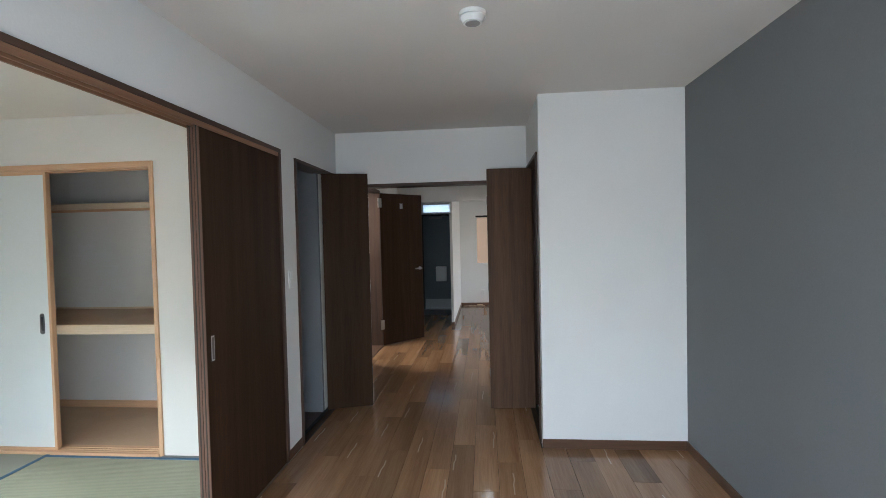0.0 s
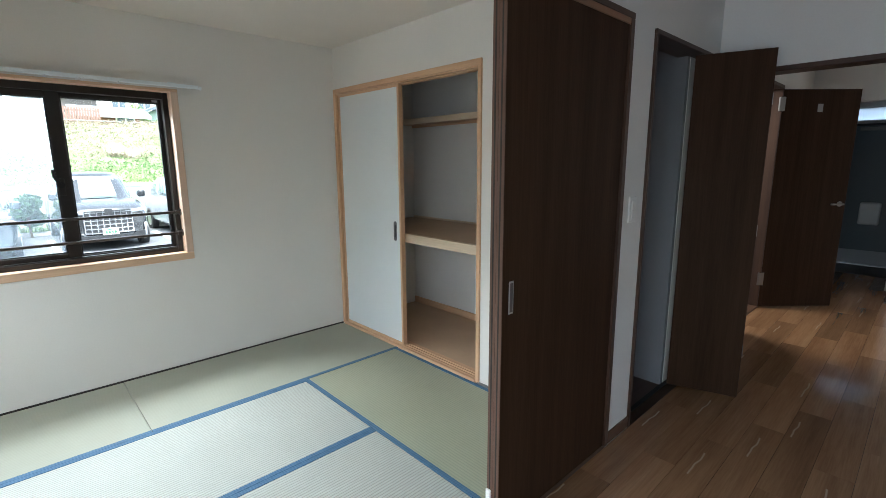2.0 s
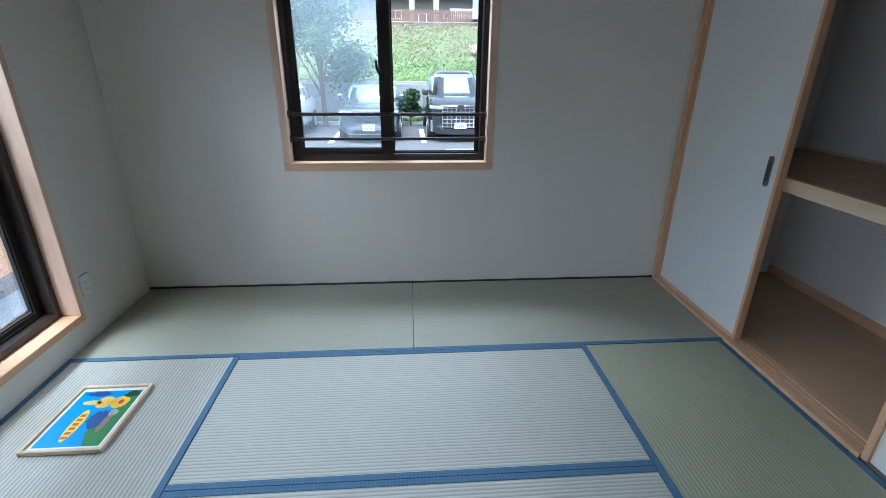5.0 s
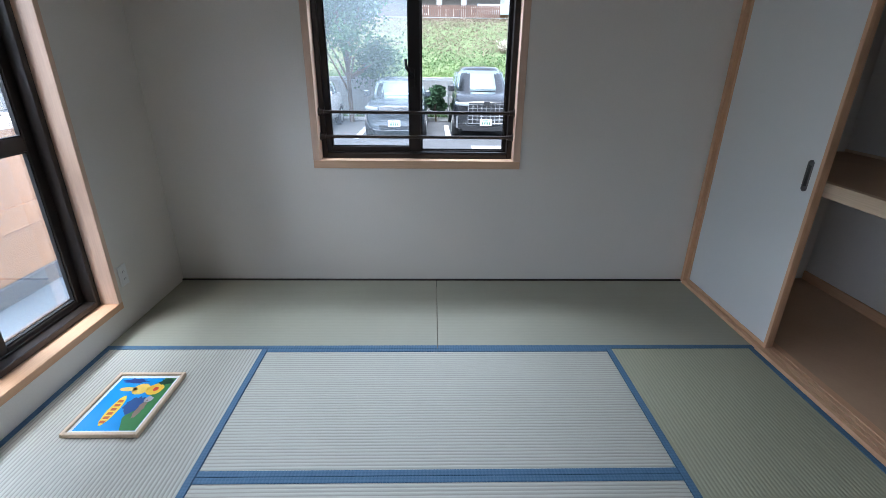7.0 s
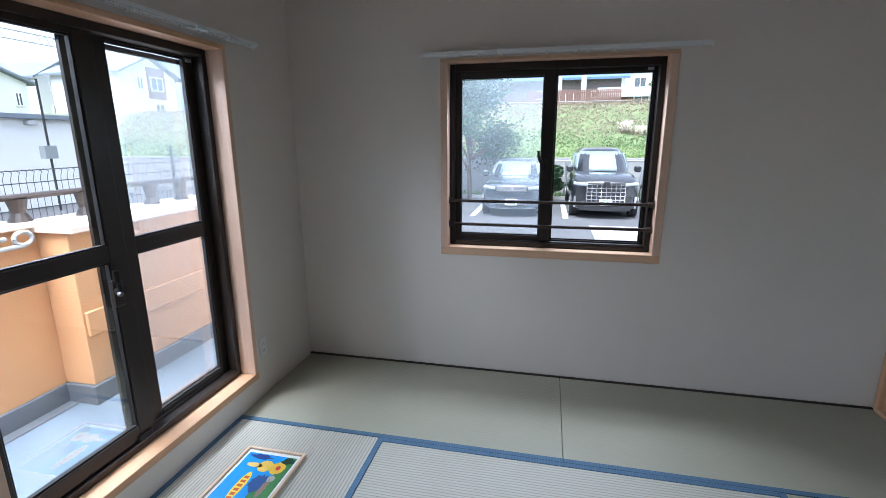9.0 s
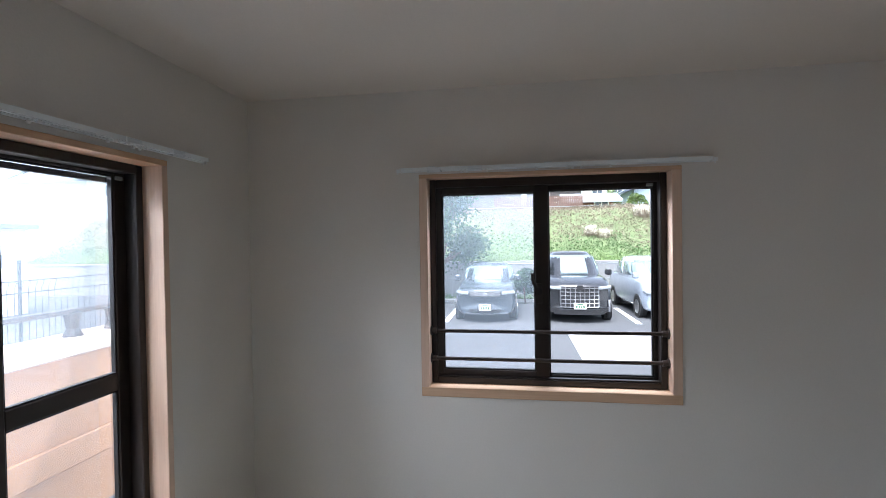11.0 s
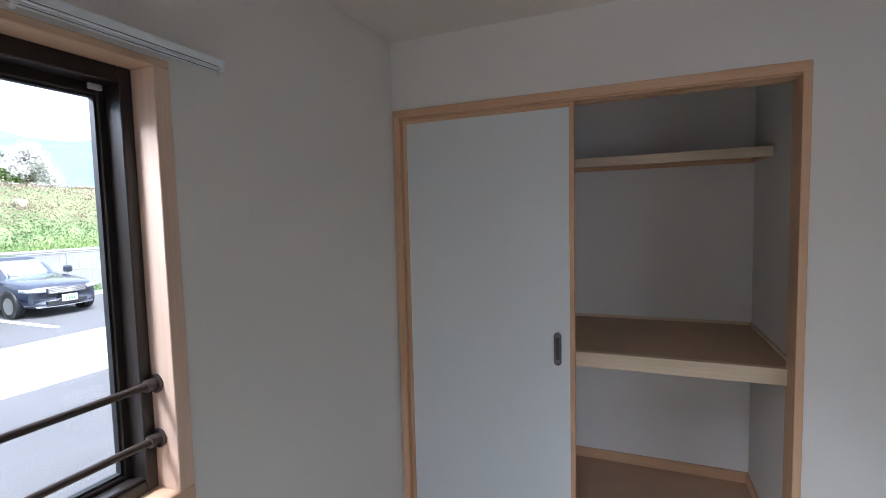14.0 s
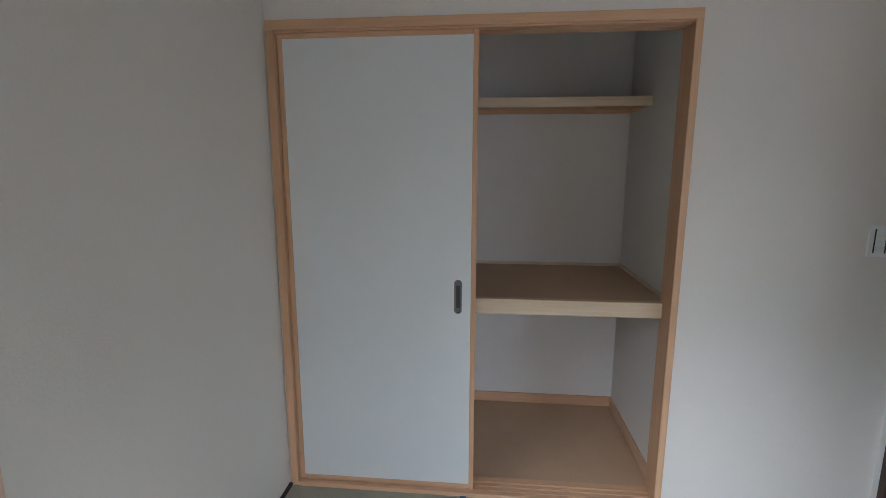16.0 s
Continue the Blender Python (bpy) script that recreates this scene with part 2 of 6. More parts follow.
GLASS = clear_glass("window_glass")
SCREEN = mesh_screen("insect_screen", 0.078)
SCREEN_DOOR = mesh_screen("insect_screen_balcony", 0.09)

# ---- builders ----


def base_inverse(parent):
    m = Matrix.Identity(4)
    while parent:
        m = parent.matrix_basis @ m if parent.parent is None else parent.matrix_parent_inverse @ parent.matrix_basis @ m
        parent = parent.parent
    return m.inverted()


def part(name, bm, material, parent=None, label=""):
    """Links a bmesh, given in world places, as one mesh object under a thing or a part."""
    me = bpy.data.meshes.new(name)
    bmesh.ops.recalc_face_normals(bm, faces=bm.faces)
    bm.to_mesh(me)
    bm.free()
    me.materials.append(material)
    ob = new(name, me)
    if parent:
        ob.parent = parent
        ob.matrix_parent_inverse = base_inverse(parent)
    if label:
        ob["label"] = label
    return ob


def thing(name, at, label, category, group="", kind=""):
    ob = new(name)
    ob.empty_display_size = 0.1
    ob.matrix_basis = Matrix.Translation(at)
    return tagged(ob, label, category, group, kind)


def box(bm, x0, x1, y0, y1, z0, z1, bevel=0.0, segs=1):
    made = bmesh.ops.create_cube(bm, size=1.0, matrix=Matrix.Translation(((x0 + x1) / 2, (y0 + y1) / 2, (z0 + z1) / 2)) @ Matrix.Diagonal((abs(x1 - x0), abs(y1 - y0), abs(z1 - z0), 1)))
    if bevel:
        vs = set(made["verts"])
        es = [e for e in bm.edges if e.verts[0] in vs and e.verts[1] in vs]
        bmesh.ops.bevel(bm, geom=es, offset=bevel, segments=segs, affect="EDGES", profile=0.6)
    return bm


def boxes(*rows, bevel=0.0):
    bm = bmesh.new()
    for r in rows:
        box(bm, *r, bevel)
    return bm


def rod(bm, a, b, r, n=12, r2=None):
    a, b = Vector(a), Vector(b)
    m = Matrix.Translation((a + b) / 2) @ (b - a).to_track_quat("Z", "Y").to_matrix().to_4x4()
    bmesh.ops.create_cone(bm, cap_ends=True, segments=n, radius1=r, radius2=r if r2 is None else r2, depth=(b - a).length, matrix=m)
    return bm


def rods(*rows, n=10):
    bm = bmesh.new()
    for a, b, r in rows:
        rod(bm, a, b, r, n)
    return bm


def setting(name, bm, material, label="", category="wall"):
    return tagged(part(name, bm, material), label or name.replace("_", " "), category, kind="structure")


def pierced(axis, p0, p1, a0, a1, z0, z1, holes):
    """A wall slab with rectangular holes (a0, a1, z0, z1) through it; axis is the way its thickness runs."""
    cuts = sorted({a0, a1, *[h[0] for h in holes], *[h[1] for h in holes]})
    bm = bmesh.new()
    for u0, u1 in zip(cuts, cuts[1:]):
        over = sorted((h[2], h[3]) for h in holes if h[0] <= u0 and h[1] >= u1)
        low = z0
        for h0, h1 in [*over, (z1, z1)]:
            if h0 - low > 1e-4:
                if axis == "x":
                    box(bm, p0, p1, u0, u1, low, h0)
                else:
                    box(bm, u0, u1, p0, p1, low, h0)
            low = h1
    bmesh.ops.remove_doubles(bm, verts=bm.verts, dist=1e-4)
    return bm


# ---- structure ----
XW, YS, YN, XP0, XP1 = -3.60, 0.30, 3.60, -1.185, -1.12      # rush-mat room: west, south, north faces; partition faces
XG, ZC, ZCJ = 1.44, 2.33, 2.270                            # grey wall, living ceiling, rush-mat room ceiling

setting("wall_west", pierced("x", -3.80, XW, 0.10, 4.55, -0.15, 2.5, [(1.240, 2.436, 0.758, 1.843)]), WALL_JP, "off-white papered wall with a sliding window")
setting("wall_south", pierced("y", 0.10, YS, XW, XP0, -0.15, 2.5, [(-2.985, -1.765, 0.14, 1.845)]), WALL_JP, "off-white papered wall with the balcony window")
setting("wall_north", pierced("y", YN, 3.68, XW, XP0, -0.05, 2.5, [(-3.575, -2.005, -0.05, 1.938)]), WALL_JP, "off-white papered wall with the closet opening")
setting("wall_partition", pierced("x", XP0, XP1, 0.10, 4.80, -0.05, 2.5, [(0.90, 3.545, -0.05, 1.97), (3.80, 4.60, -0.05, 1.96)]), WALL, "white papered partition with a wide doorway")
setting("wall_closet_back", boxes((XW, XP0, 4.43, 4.50, -0.05, 2.5)), WALL_CLOSET, "white papered back of the closet")
setting("wall_closet_side", boxes((-1.984, -1.87, 3.68, 4.43, -0.05, 2.5)), WALL_CLOSET, "white papered side of the closet")
# dark grey puts the cupboard's inner shade into the wall colour
setting("wall_store_side", boxes((-1.87, XP0, 3.68, 3.76, -0.05, 2.5), (-1.87, XP0, 4.60, 4.68, -0.05, 2.5), (-1.867, -1.82, 3.762, 4.39, -0.05, 2.5), (-1.867, XP0 - 0.002, 4.392, 4.427, -0.05, 2.5)), mottled("cupboard_shade_grey", (0.20, 0.205, 0.215), 0.85, 0.05), "store cupboard sides, shade painted in as grey")
setting("wall_corridor", pierced("y", 4.69, 4.80, XP1, XG, -0.05, 2.5, [(-0.93, 0.40, -0.05, 1.876)]), WALL, "white papered wall over the corridor opening")
setting("wall_pillar", boxes((0.52, XG, 3.82, 3.90, -0.05, 2.5)), WALL, "white papered front of the projecting cupboard")
setting("wall_pillar_side", pierced("x", 0.52, 0.60, 3.90, 4.69, -0.05, 2.5, [(3.93, 4.62, -0.05, 1.96)]), WALL, "white papered side of the projecting cupboard")
setting("wall_east", boxes((XG, 1.56, 0.10, 4.80, -0.05, 2.5)), WALL_GREY, "dark grey papered accent wall")
setting("wall_south_living", pierced("y", 0.10, YS, XP1, XG, -0.15, 2.5, [(-0.75, 1.25, 0.14, 1.95)]), WALL, "white papered wall with the balcony window")
setting("wall_dining_west", pierced("x", -1.32, -1.20, 4.80, 10.45, -0.05, 2.5, [(5.86, 6.66, -0.05, 2.02)]), WALL, "white papered corridor wall with a doorway")
# the opening is unseen, added for the far room's fill lamp
setting("wall_dining_east", pierced("x", 2.58, 2.70, 4.80, 10.45, -0.05, 2.5, [(8.3, 9.5, 0.8, 1.8)]), WALL, "white papered wall of the far room")
setting("wall_dining_south", boxes((XG, 2.70, 4.69, 4.80, -0.05, 2.5)), WALL, "white papered wall")
setting("wall_dining_north", pierced("y", 10.17, 10.30, -0.345, 2.58, -0.05, 2.5, [(-0.02, 0.26, 0.83, 1.82)]), WALL, "white papered end wall with a slim window")
setting("wall_entrance", pierced("y", 10.30, 10.45, -1.20, -0.345, -0.20, 2.5, [(-1.14, -0.42, -0.20, 1.87), (-1.12, -0.44, 1.90, 2.09)]), WALL, "white wall round the entrance door")
setting("wall_hall_end", boxes((-0.385, -0.345, 8.0, 10.30, -0.20, 2.5)), WALL, "white papered partition beside the entrance")
setting("beam", boxes((-1.20, 2.58, 8.0, 8.12, 1.965, 2.5)), WALL, "white papered drop beam", "beam")
for nm, r in (("wall_washroom_west", (-2.75, -2.65, 4.8, 7.6)), ("wall_washroom_south", (-2.65, -1.32, 4.8, 4.9)), ("wall_washroom_north", (-2.65, -1.32, 7.5, 7.6))):
    setting(nm, boxes((*r, -0.05, 2.5)), WALL, "cream wall of the washroom")
setting("ceiling", boxes((XP1, XG, 0.30, 4.69, ZC, 2.45)), CEIL, "white papered living room ceiling", "ceiling")
setting("ceiling_rush_mat_room", boxes((XW, XP0, 0.30, 3.60, ZCJ, 2.45)), CEIL_JP, "beige papered ceiling of the rush-mat room", "ceiling")
setting("ceiling_closet", boxes((XW, -1.984, 3.68, 4.43, 2.12, 2.45)), WALL_JP, "closet ceiling", "ceiling")
setting("ceiling_store", boxes((-1.87, XP0, 3.76, 4.60, 2.2, 2.45), (0.60, XG, 3.90, 4.69, 2.2, 2.45)), WALL, "cupboard ceiling", "ceiling")
setting("ceiling_dining", boxes((-1.20, 2.58, 4.80, 10.45, 2.33, 2.45), (-2.65, -1.32, 4.9, 7.5, 2.33, 2.45)), CEIL, "white ceiling of the far room", "ceiling")
setting("roof_slab", boxes((-3.85, 2.75, 0.05, 10.5, 2.5, 2.75)), mottled("slab_concrete", (0.35, 0.34, 0.33)), "concrete slab over the flat", "slab")
setting("subfloor", boxes((XP1, XG, 0.10, 4.80, -0.12, -0.018), (-1.20, 2.70, 4.80, 9.05, -0.12, -0.018), (-0.345, 2.70, 9.05, 10.30, -0.12, -0.018), (-2.7, -1.20, 4.8, 7.6, -0.12, 0.0), (-1.87, XP1, 3.68, 4.68, -0.12, -0.018)), mottled("subfloor_board", (0.05, 0.028, 0.016)), "dark boards under the flooring", "floor")
setting("subfloor_rush_mats", boxes((XW, XP0, 0.30, 3.60, -0.14, -0.052)), mottled("underlay", (0.20, 0.14, 0.09)), "underlay below the rush mats", "floor")
setting("floor_entrance", boxes((-1.20, -0.385, 9.05, 10.30, -0.15, -0.10)), mottled("entrance_tile", (0.10, 0.10, 0.11), 0.5, 0.1), "grey tiled entrance floor", "floor")

# baseboards
BASE = wood("walnut_baseboard", (0.075, 0.036, 0.02), (0.14, 0.072, 0.042), "x", 0.45)
BASE_Y = wood("walnut_baseboard_side", (0.075, 0.036, 0.02), (0.14, 0.072, 0.042), "y", 0.45)
for nm, r, mt in (("baseboard", (0.515, XG, 3.812, 3.82, 0.0, 0.06), BASE), ("baseboard", (XG - 0.008, XG, 0.3, 3.812, 0.0, 0.06), BASE_Y), ("baseboard", (XP1, XP1 + 0.008, 3.58, 3.79, 0.0, 0.06), BASE_Y),
                  ("baseboard", (-0.345, 2.57, 10.162, 10.17, 0.0, 0.055), BASE), ("baseboard", (-0.345, -0.337, 8.0, 10.16, 0.0, 0.055), BASE_Y), ("baseboard", (-0.39, -0.34, 7.992, 8.0, 0.0, 0.06), BASE),
                  ("baseboard", (-1.20, -1.192, 4.8, 5.82, 0.0, 0.06), BASE_Y), ("baseboard", (-1.20, -1.192, 6.70, 9.05, 0.0, 0.06), BASE_Y), ("baseboard", (-1.80, XP0, 4.592, 4.60, 0.0, 0.06), BASE), ("baseboard", (0.62, XG, 4.682, 4.69, 0.0, 0.06), BASE)):
    setting(nm, boxes(r, bevel=0.0015), mt, "narrow brown wooden baseboard", "baseboard")

# ---- rush mats ----


def rush_mat(x0, x1, y0, y1, material, hems, label):
    """hems: which sides carry the blue cloth ('w', 'e', 's', 'n')."""
    g, hw = 0.0012, 0.026
    x0, x1, y0, y1 = x0 + g, x1 - g, y0 + g, y1 - g
    ob = thing("rush_mat", ((x0 + x1) / 2, (y0 + y1) / 2, -0.05), label, "floor mat", "rush mats on the floor")
    part("mat_body", boxes((x0, x1, y0, y1, -0.05, 0.0), bevel=0.002), material, ob)
    for h in hems:
        r = {"w": (x0 - 0.0004, x0 + hw, y0, y1), "e": (x1 - hw, x1 + 0.0004, y0, y1), "s": (x0, x1, y0 - 0.0004, y0 + hw), "n": (x0, x1, y1 - hw, y1 + 0.0004)}[h]
        part("hem", boxes((*r, -0.04, 0.0025), bevel=0.001), HEM, ob, "blue woven cloth hem")
    return ob


MX0, MX1, MX2, MX3 = -3.585, -2.803, -2.03, -1.215
MY0, MY1, MYM, MY2, MY3 = 0.305, 1.110, 1.958, 2.812, 3.575
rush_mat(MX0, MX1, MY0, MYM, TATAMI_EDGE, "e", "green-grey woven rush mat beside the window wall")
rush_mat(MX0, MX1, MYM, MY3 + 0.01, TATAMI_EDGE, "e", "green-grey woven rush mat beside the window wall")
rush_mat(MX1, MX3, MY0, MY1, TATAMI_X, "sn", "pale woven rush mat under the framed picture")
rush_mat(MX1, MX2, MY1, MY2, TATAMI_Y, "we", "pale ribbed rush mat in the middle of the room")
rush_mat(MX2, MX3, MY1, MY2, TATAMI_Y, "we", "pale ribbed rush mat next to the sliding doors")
rush_mat(MX1, MX3, MY2, MY3, TATAMI_SHEEN_OLIVE, "sn", "ribbed rush mat in front of the closet, sheen painted olive")
setting("mat_edge_strip", boxes((XW, -3.586, 0.30, 3.59, -0.05, 0.006), bevel=0.001), GROOVE, "dark strip between rush mats and wall", "trim")
setting("mat_edge_strip", boxes((MX3, XP0, 0.30, 3.60, -0.05, -0.001)), PINE_Y, "pale wooden strip at the edge of the rush mats", "trim")
setting("mat_edge_strip", boxes((-2.0, MX3, 3.577, 3.60, -0.05, 0.004)), STEEL_DARK, "dark strip between rush mat and wall", "trim")

# ---- west window ----


def sash(name, parent, axis, at, a0, a1, z0, z1, stile, rail_t, rail_b, mid=None, depth=0.03, stile_b=None):
    """A sliding sash of dark aluminium with rubber-edged glass. axis: the way that the glass faces; at: the middle of its depth."""
    d = depth / 2
    stile_b = stile_b or stile

    def pl(u0, u1, w0, w1, k=1.0):
        return (at - d * k, at + d * k, u0, u1, w0, w1) if axis == "x" else (u0, u1, at - d * k, at + d * k, w0, w1)

    ob = part(name, boxes(pl(a0, a0 + stile, z0, z1), pl(a1 - stile_b, a1, z0, z1), pl(a0 + stile, a1 - stile_b, z1 - rail_t, z1), pl(a0 + stile, a1 - stile_b, z0, z0 + rail_b), *([pl(a0 + stile, a1 - stile_b, mid - 0.032, mid + 0.032)] if mid else []), bevel=0.003), BRONZE, parent)
    levels = [z0 + rail_b, *([mid - 0.032, mid + 0.032] if mid else []), z1 - rail_t]
    for w0, w1 in zip(levels[::2], levels[1::2]):
        e = 0.006
        part("glazing_seal", boxes(pl(a0 + stile, a0 + stile + e, w0, w1, 0.6), pl(a1 - stile_b - e, a1 - stile_b, w0, w1, 0.6), pl(a0 + stile + e, a1 - stile_b - e, w0, w0 + e, 0.6), pl(a0 + stile + e, a1 - stile_b - e, w1 - e, w1, 0.6)), RUBBER, ob)
        pane = part("pane", boxes(pl(a0 + stile + 0.002, a1 - stile_b - 0.002, w0 + 0.002, w1 - 0.002, 0.13)), GLASS, ob, "clear window glass")
        pane.visible_shadow = False
    return ob


win = thing("window_1", (-3.70, 1.8375, 0.765), "dark bronze aluminium sliding window in a pale wood lining", "window", kind="structure")
# lining boards run through the wall, with a face trim 12 mm proud of the paper
part("window_sill", boxes((-3.70, -3.594, 1.222, 2.454, 0.741, 0.787), bevel=0.002), PINE_Y, win, "pale wooden window sill")
part("window_lining", boxes((-3.70, -3.594, 1.222, 2.454, 1.832, 1.851), bevel=0.002), PINE_Y, win)
part("window_lining", boxes((-3.70, -3.594, 1.222, 1.262, 0.787, 1.832), bevel=0.002), PINE_LIT, win)
part("window_lining", boxes((-3.70, -3.594, 2.412, 2.454, 0.787, 1.832), bevel=0.002), PINE_LIT, win)
part("window_frame", boxes((-3.79, -3.672, 1.262, 1.292, 0.787, 1.832), (-3.79, -3.672, 2.382, 2.412, 0.787, 1.832), (-3.79, -3.672, 1.292, 2.382, 1.792, 1.832), (-3.79, -3.672, 1.292, 2.382, 0.787, 0.818), (-3.70, -3.676, 1.292, 2.382, 0.818, 0.825), bevel=0.003), BRONZE, win, "dark bronze aluminium frame")
near_sash = sash("window_sash", win, "x", -3.705, 1.280, 1.858, 0.816, 1.792, 0.042, 0.034, 0.039, stile_b=0.066)
far_sash = sash("window_sash", win, "x", -3.742, 1.80, 2.406, 0.800, 1.800, 0.062, 0.032, 0.030, stile_b=0.042)
part("crescent_lock", rods(((-3.690, 1.806, 1.262), (-3.664, 1.806, 1.262), 0.019), ((-3.670, 1.806, 1.262), (-3.666, 1.778, 1.312), 0.009), ((-3.666, 1.778, 1.312), (-3.664, 1.776, 1.352), 0.0075), n=14), RUBBER, near_sash, "black crescent lock with its lever up")
part("lock_plate", boxes((-3.691, -3.676, 1.790, 1.826, 1.198, 1.300), bevel=0.004), BRONZE, near_sash)
part("sash_stop", boxes((-3.70, -3.690, 2.325, 2.355, 1.770, 1.784), bevel=0.002), PLASTIC_GREY, far_sash, "small grey sash stop")
part("insect_screen", boxes((-3.778, -3.776, 1.292, 1.85, 0.82, 1.775)), SCREEN, win, "fine grey insect screen")
part("screen_frame", boxes((-3.785, -3.77, 1.292, 1.306, 0.82, 1.775), (-3.785, -3.77, 1.838, 1.852, 0.82, 1.775), (-3.785, -3.77, 1.306, 1.838, 0.82, 0.834), (-3.785, -3.77, 1.306, 1.838, 1.761, 1.775)), BRONZE, win)

for z in (1.060, 0.919):
    bar = thing("guard_bar", (-3.656, 1.8375, z), "round dark metal guard bar across the window", "guard bar", "guard bars across the window")
    part("bar", rods(((-3.656, 1.266, z), (-3.656, 2.408, z), 0.0095), n=14), BAR_METAL, bar)
    for y, s in ((1.262, 1), (2.412, -1)):
        part("bracket", rods(((-3.656, y, z), (-3.656, y + s * 0.03, z), 0.0155), ((-3.656, y, z), (-3.656, y + s * 0.006, z), 0.024), n=16), BAR_METAL, bar)


RAIL_ALU = mottled("satin_rail_aluminium", (0.80, 0.84, 0.84), 0.35, 0.05, 9, 80, 0.05, 0.001, 0.6)
RAIL_CLIP = shader("clear_plastic_clip", (0.80, 0.84, 0.86), 0.15, 0, 0.7)


def curtain_rail(axis, p, a0, a1, z, label):
    """A double curtain rail: two wide flat tracks, the back one longer, on clip brackets, with runners left hanging. p: the wall's face."""
    def place(u, out, h):
        return (p + out, u, z + h) if axis == "x" else (u, p + out, z + h)

    def bx(u0, u1, o0, o1, h0, h1):
        a, b = place(u0, o0, h0), place(u1, o1, h1)
        return (min(a[0], b[0]), max(a[0], b[0]), min(a[1], b[1]), max(a[1], b[1]), a[2], b[2])

    ob = thing("curtain_rail", place((a0 + a1) / 2, 0.0, 0.0), label, "curtain rail", "curtain rails over the windows")
    for o, short in ((0.020, 0.0), (0.052, 0.028)):
        u0, u1 = a0 + short, a1 - short
        part("rail", boxes(bx(u0, u1, o - 0.013, o + 0.013, 0.005, 0.008), bx(u0, u1, o - 0.013, o - 0.0045, -0.006, -0.004), bx(u0, u1, o + 0.0045, o + 0.013, -0.006, -0.004), bx(u0, u1, o - 0.013, o - 0.011, -0.004, 0.005), bx(u0, u1, o + 0.011, o + 0.0135, -0.008, 0.009)), RAIL_ALU, ob, "flat pale aluminium track")
        # solid dark strip paints the shade inside the track's slot
        part("track_slot_shade", boxes(bx(u0, u1, o - 0.0108, o + 0.0108, -0.0035, 0.0045)), GROOVE, ob, "dark filler painting the track slot's shade")
        for u, sg in ((u0, -1), (u1, 1)):
            part("end_cap", boxes(bx(min(u, u + sg * 0.007), max(u, u + sg * 0.007), o - 0.014, o + 0.014, -0.007, 0.009), bx(u - 0.004, u + 0.004, o - 0.004, o + 0.004, -0.016, -0.007), bevel=0.0015), PLASTIC, ob, "white plastic end cap with a hook")
        rnd = random.Random(int(o * 1000))
        span = a1 - a0
        for k in (0.215, 0.235, 0.30, 0.46, 0.56, 0.575, 0.60, 0.69):
            c = place(a0 + span * k + rnd.uniform(-0.006, 0.006), o, 0)
            bm = bmesh.new()
            rod(bm, (c[0], c[1], c[2] - 0.004), (c[0], c[1], c[2] - 0.012), 0.0045, 8)
            rod(bm, (c[0], c[1], c[2] - 0.011), (c[0], c[1], c[2] - 0.017), 0.0075, 8, 0.004)
            part("runner", bm, PLASTIC, ob, "white plastic curtain runner")
    for k in (0.13, 0.265):
        u = a0 + (a1 - a0) * k
        part("clip_plate", boxes(bx(u - 0.034, u + 0.034, 0.040, 0.072, -0.012, -0.0065), bx(u - 0.034, u + 0.034, 0.066, 0.070, -0.018, 0.006), bevel=0.001), RAIL_CLIP, ob, "clear plastic clip plate")
    for u in (a0 + 0.17, (a0 + a1) / 2, a1 - 0.17):
        part("bracket", boxes(bx(u - 0.018, u + 0.018, 0.0, 0.004, -0.004, 0.024), bx(u - 0.016, u + 0.016, 0.004, 0.064, 0.008, 0.012), bevel=0.001), ALU, ob)
    return ob


curtain_rail("x", XW, 1.118, 2.59, 1.868, "pale aluminium double curtain rail above the small window")
curtain_rail("y", YS, -3.21, -1.58, 1.888, "pale aluminium double curtain rail above the balcony window")

# ---- balcony window ----
bwin = thing("window_2", (-2.402, 0.2, 0.14), "tall dark bronze sliding window to the balcony", "window", kind="structure")
part("window_sill", boxes((-3.002, -1.752, 0.19, 0.312, 0.124, 0.160), bevel=0.002), PINE_X, bwin, "pale wooden sill board")
part("window_lining", boxes((-3.002, -1.752, 0.19, 0.312, 1.834, 1.857), bevel=0.002), PINE_X, bwin)
part("window_lining", boxes((-3.002, -2.972, 0.19, 0.312, 0.160, 1.834), bevel=0.002), PINE_LIT, bwin)
part("window_lining", boxes((-1.790, -1.752, 0.19, 0.312, 0.160, 1.834), bevel=0.002), PINE_LIT, bwin)
part("window_frame", boxes((-2.972, -2.940, 0.105, 0.225, 0.160, 1.834), (-1.816, -1.790, 0.105, 0.225, 0.160, 1.834), (-2.940, -1.816, 0.105, 0.225, 1.800, 1.834), (-2.940, -1.816, 0.105, 0.225, 0.160, 0.192), (-2.940, -1.816, 0.170, 0.176, 0.192, 0.204), bevel=0.003), BRONZE, bwin, "dark bronze aluminium frame")
b_near = sash("window_sash", bwin, "y", 0.195, -2.400, -1.806, 0.195, 1.808, 0.076, 0.031, 0.062, 0.996, stile_b=0.056)
b_far = sash("window_sash", bwin, "y", 0.155, -2.955, -2.410, 0.190, 1.815, 0.063, 0.025, 0.035, 0.992, stile_b=0.076)
part("crescent_lock", rods(((-2.331, 0.206, 0.85), (-2.331, 0.236, 0.85), 0.020), ((-2.331, 0.230, 0.85), (-2.315, 0.234, 0.89), 0.010), ((-2.315, 0.234, 0.89), (-2.313, 0.236, 0.936), 0.010), n=14), RUBBER, b_near, "black crescent lock")
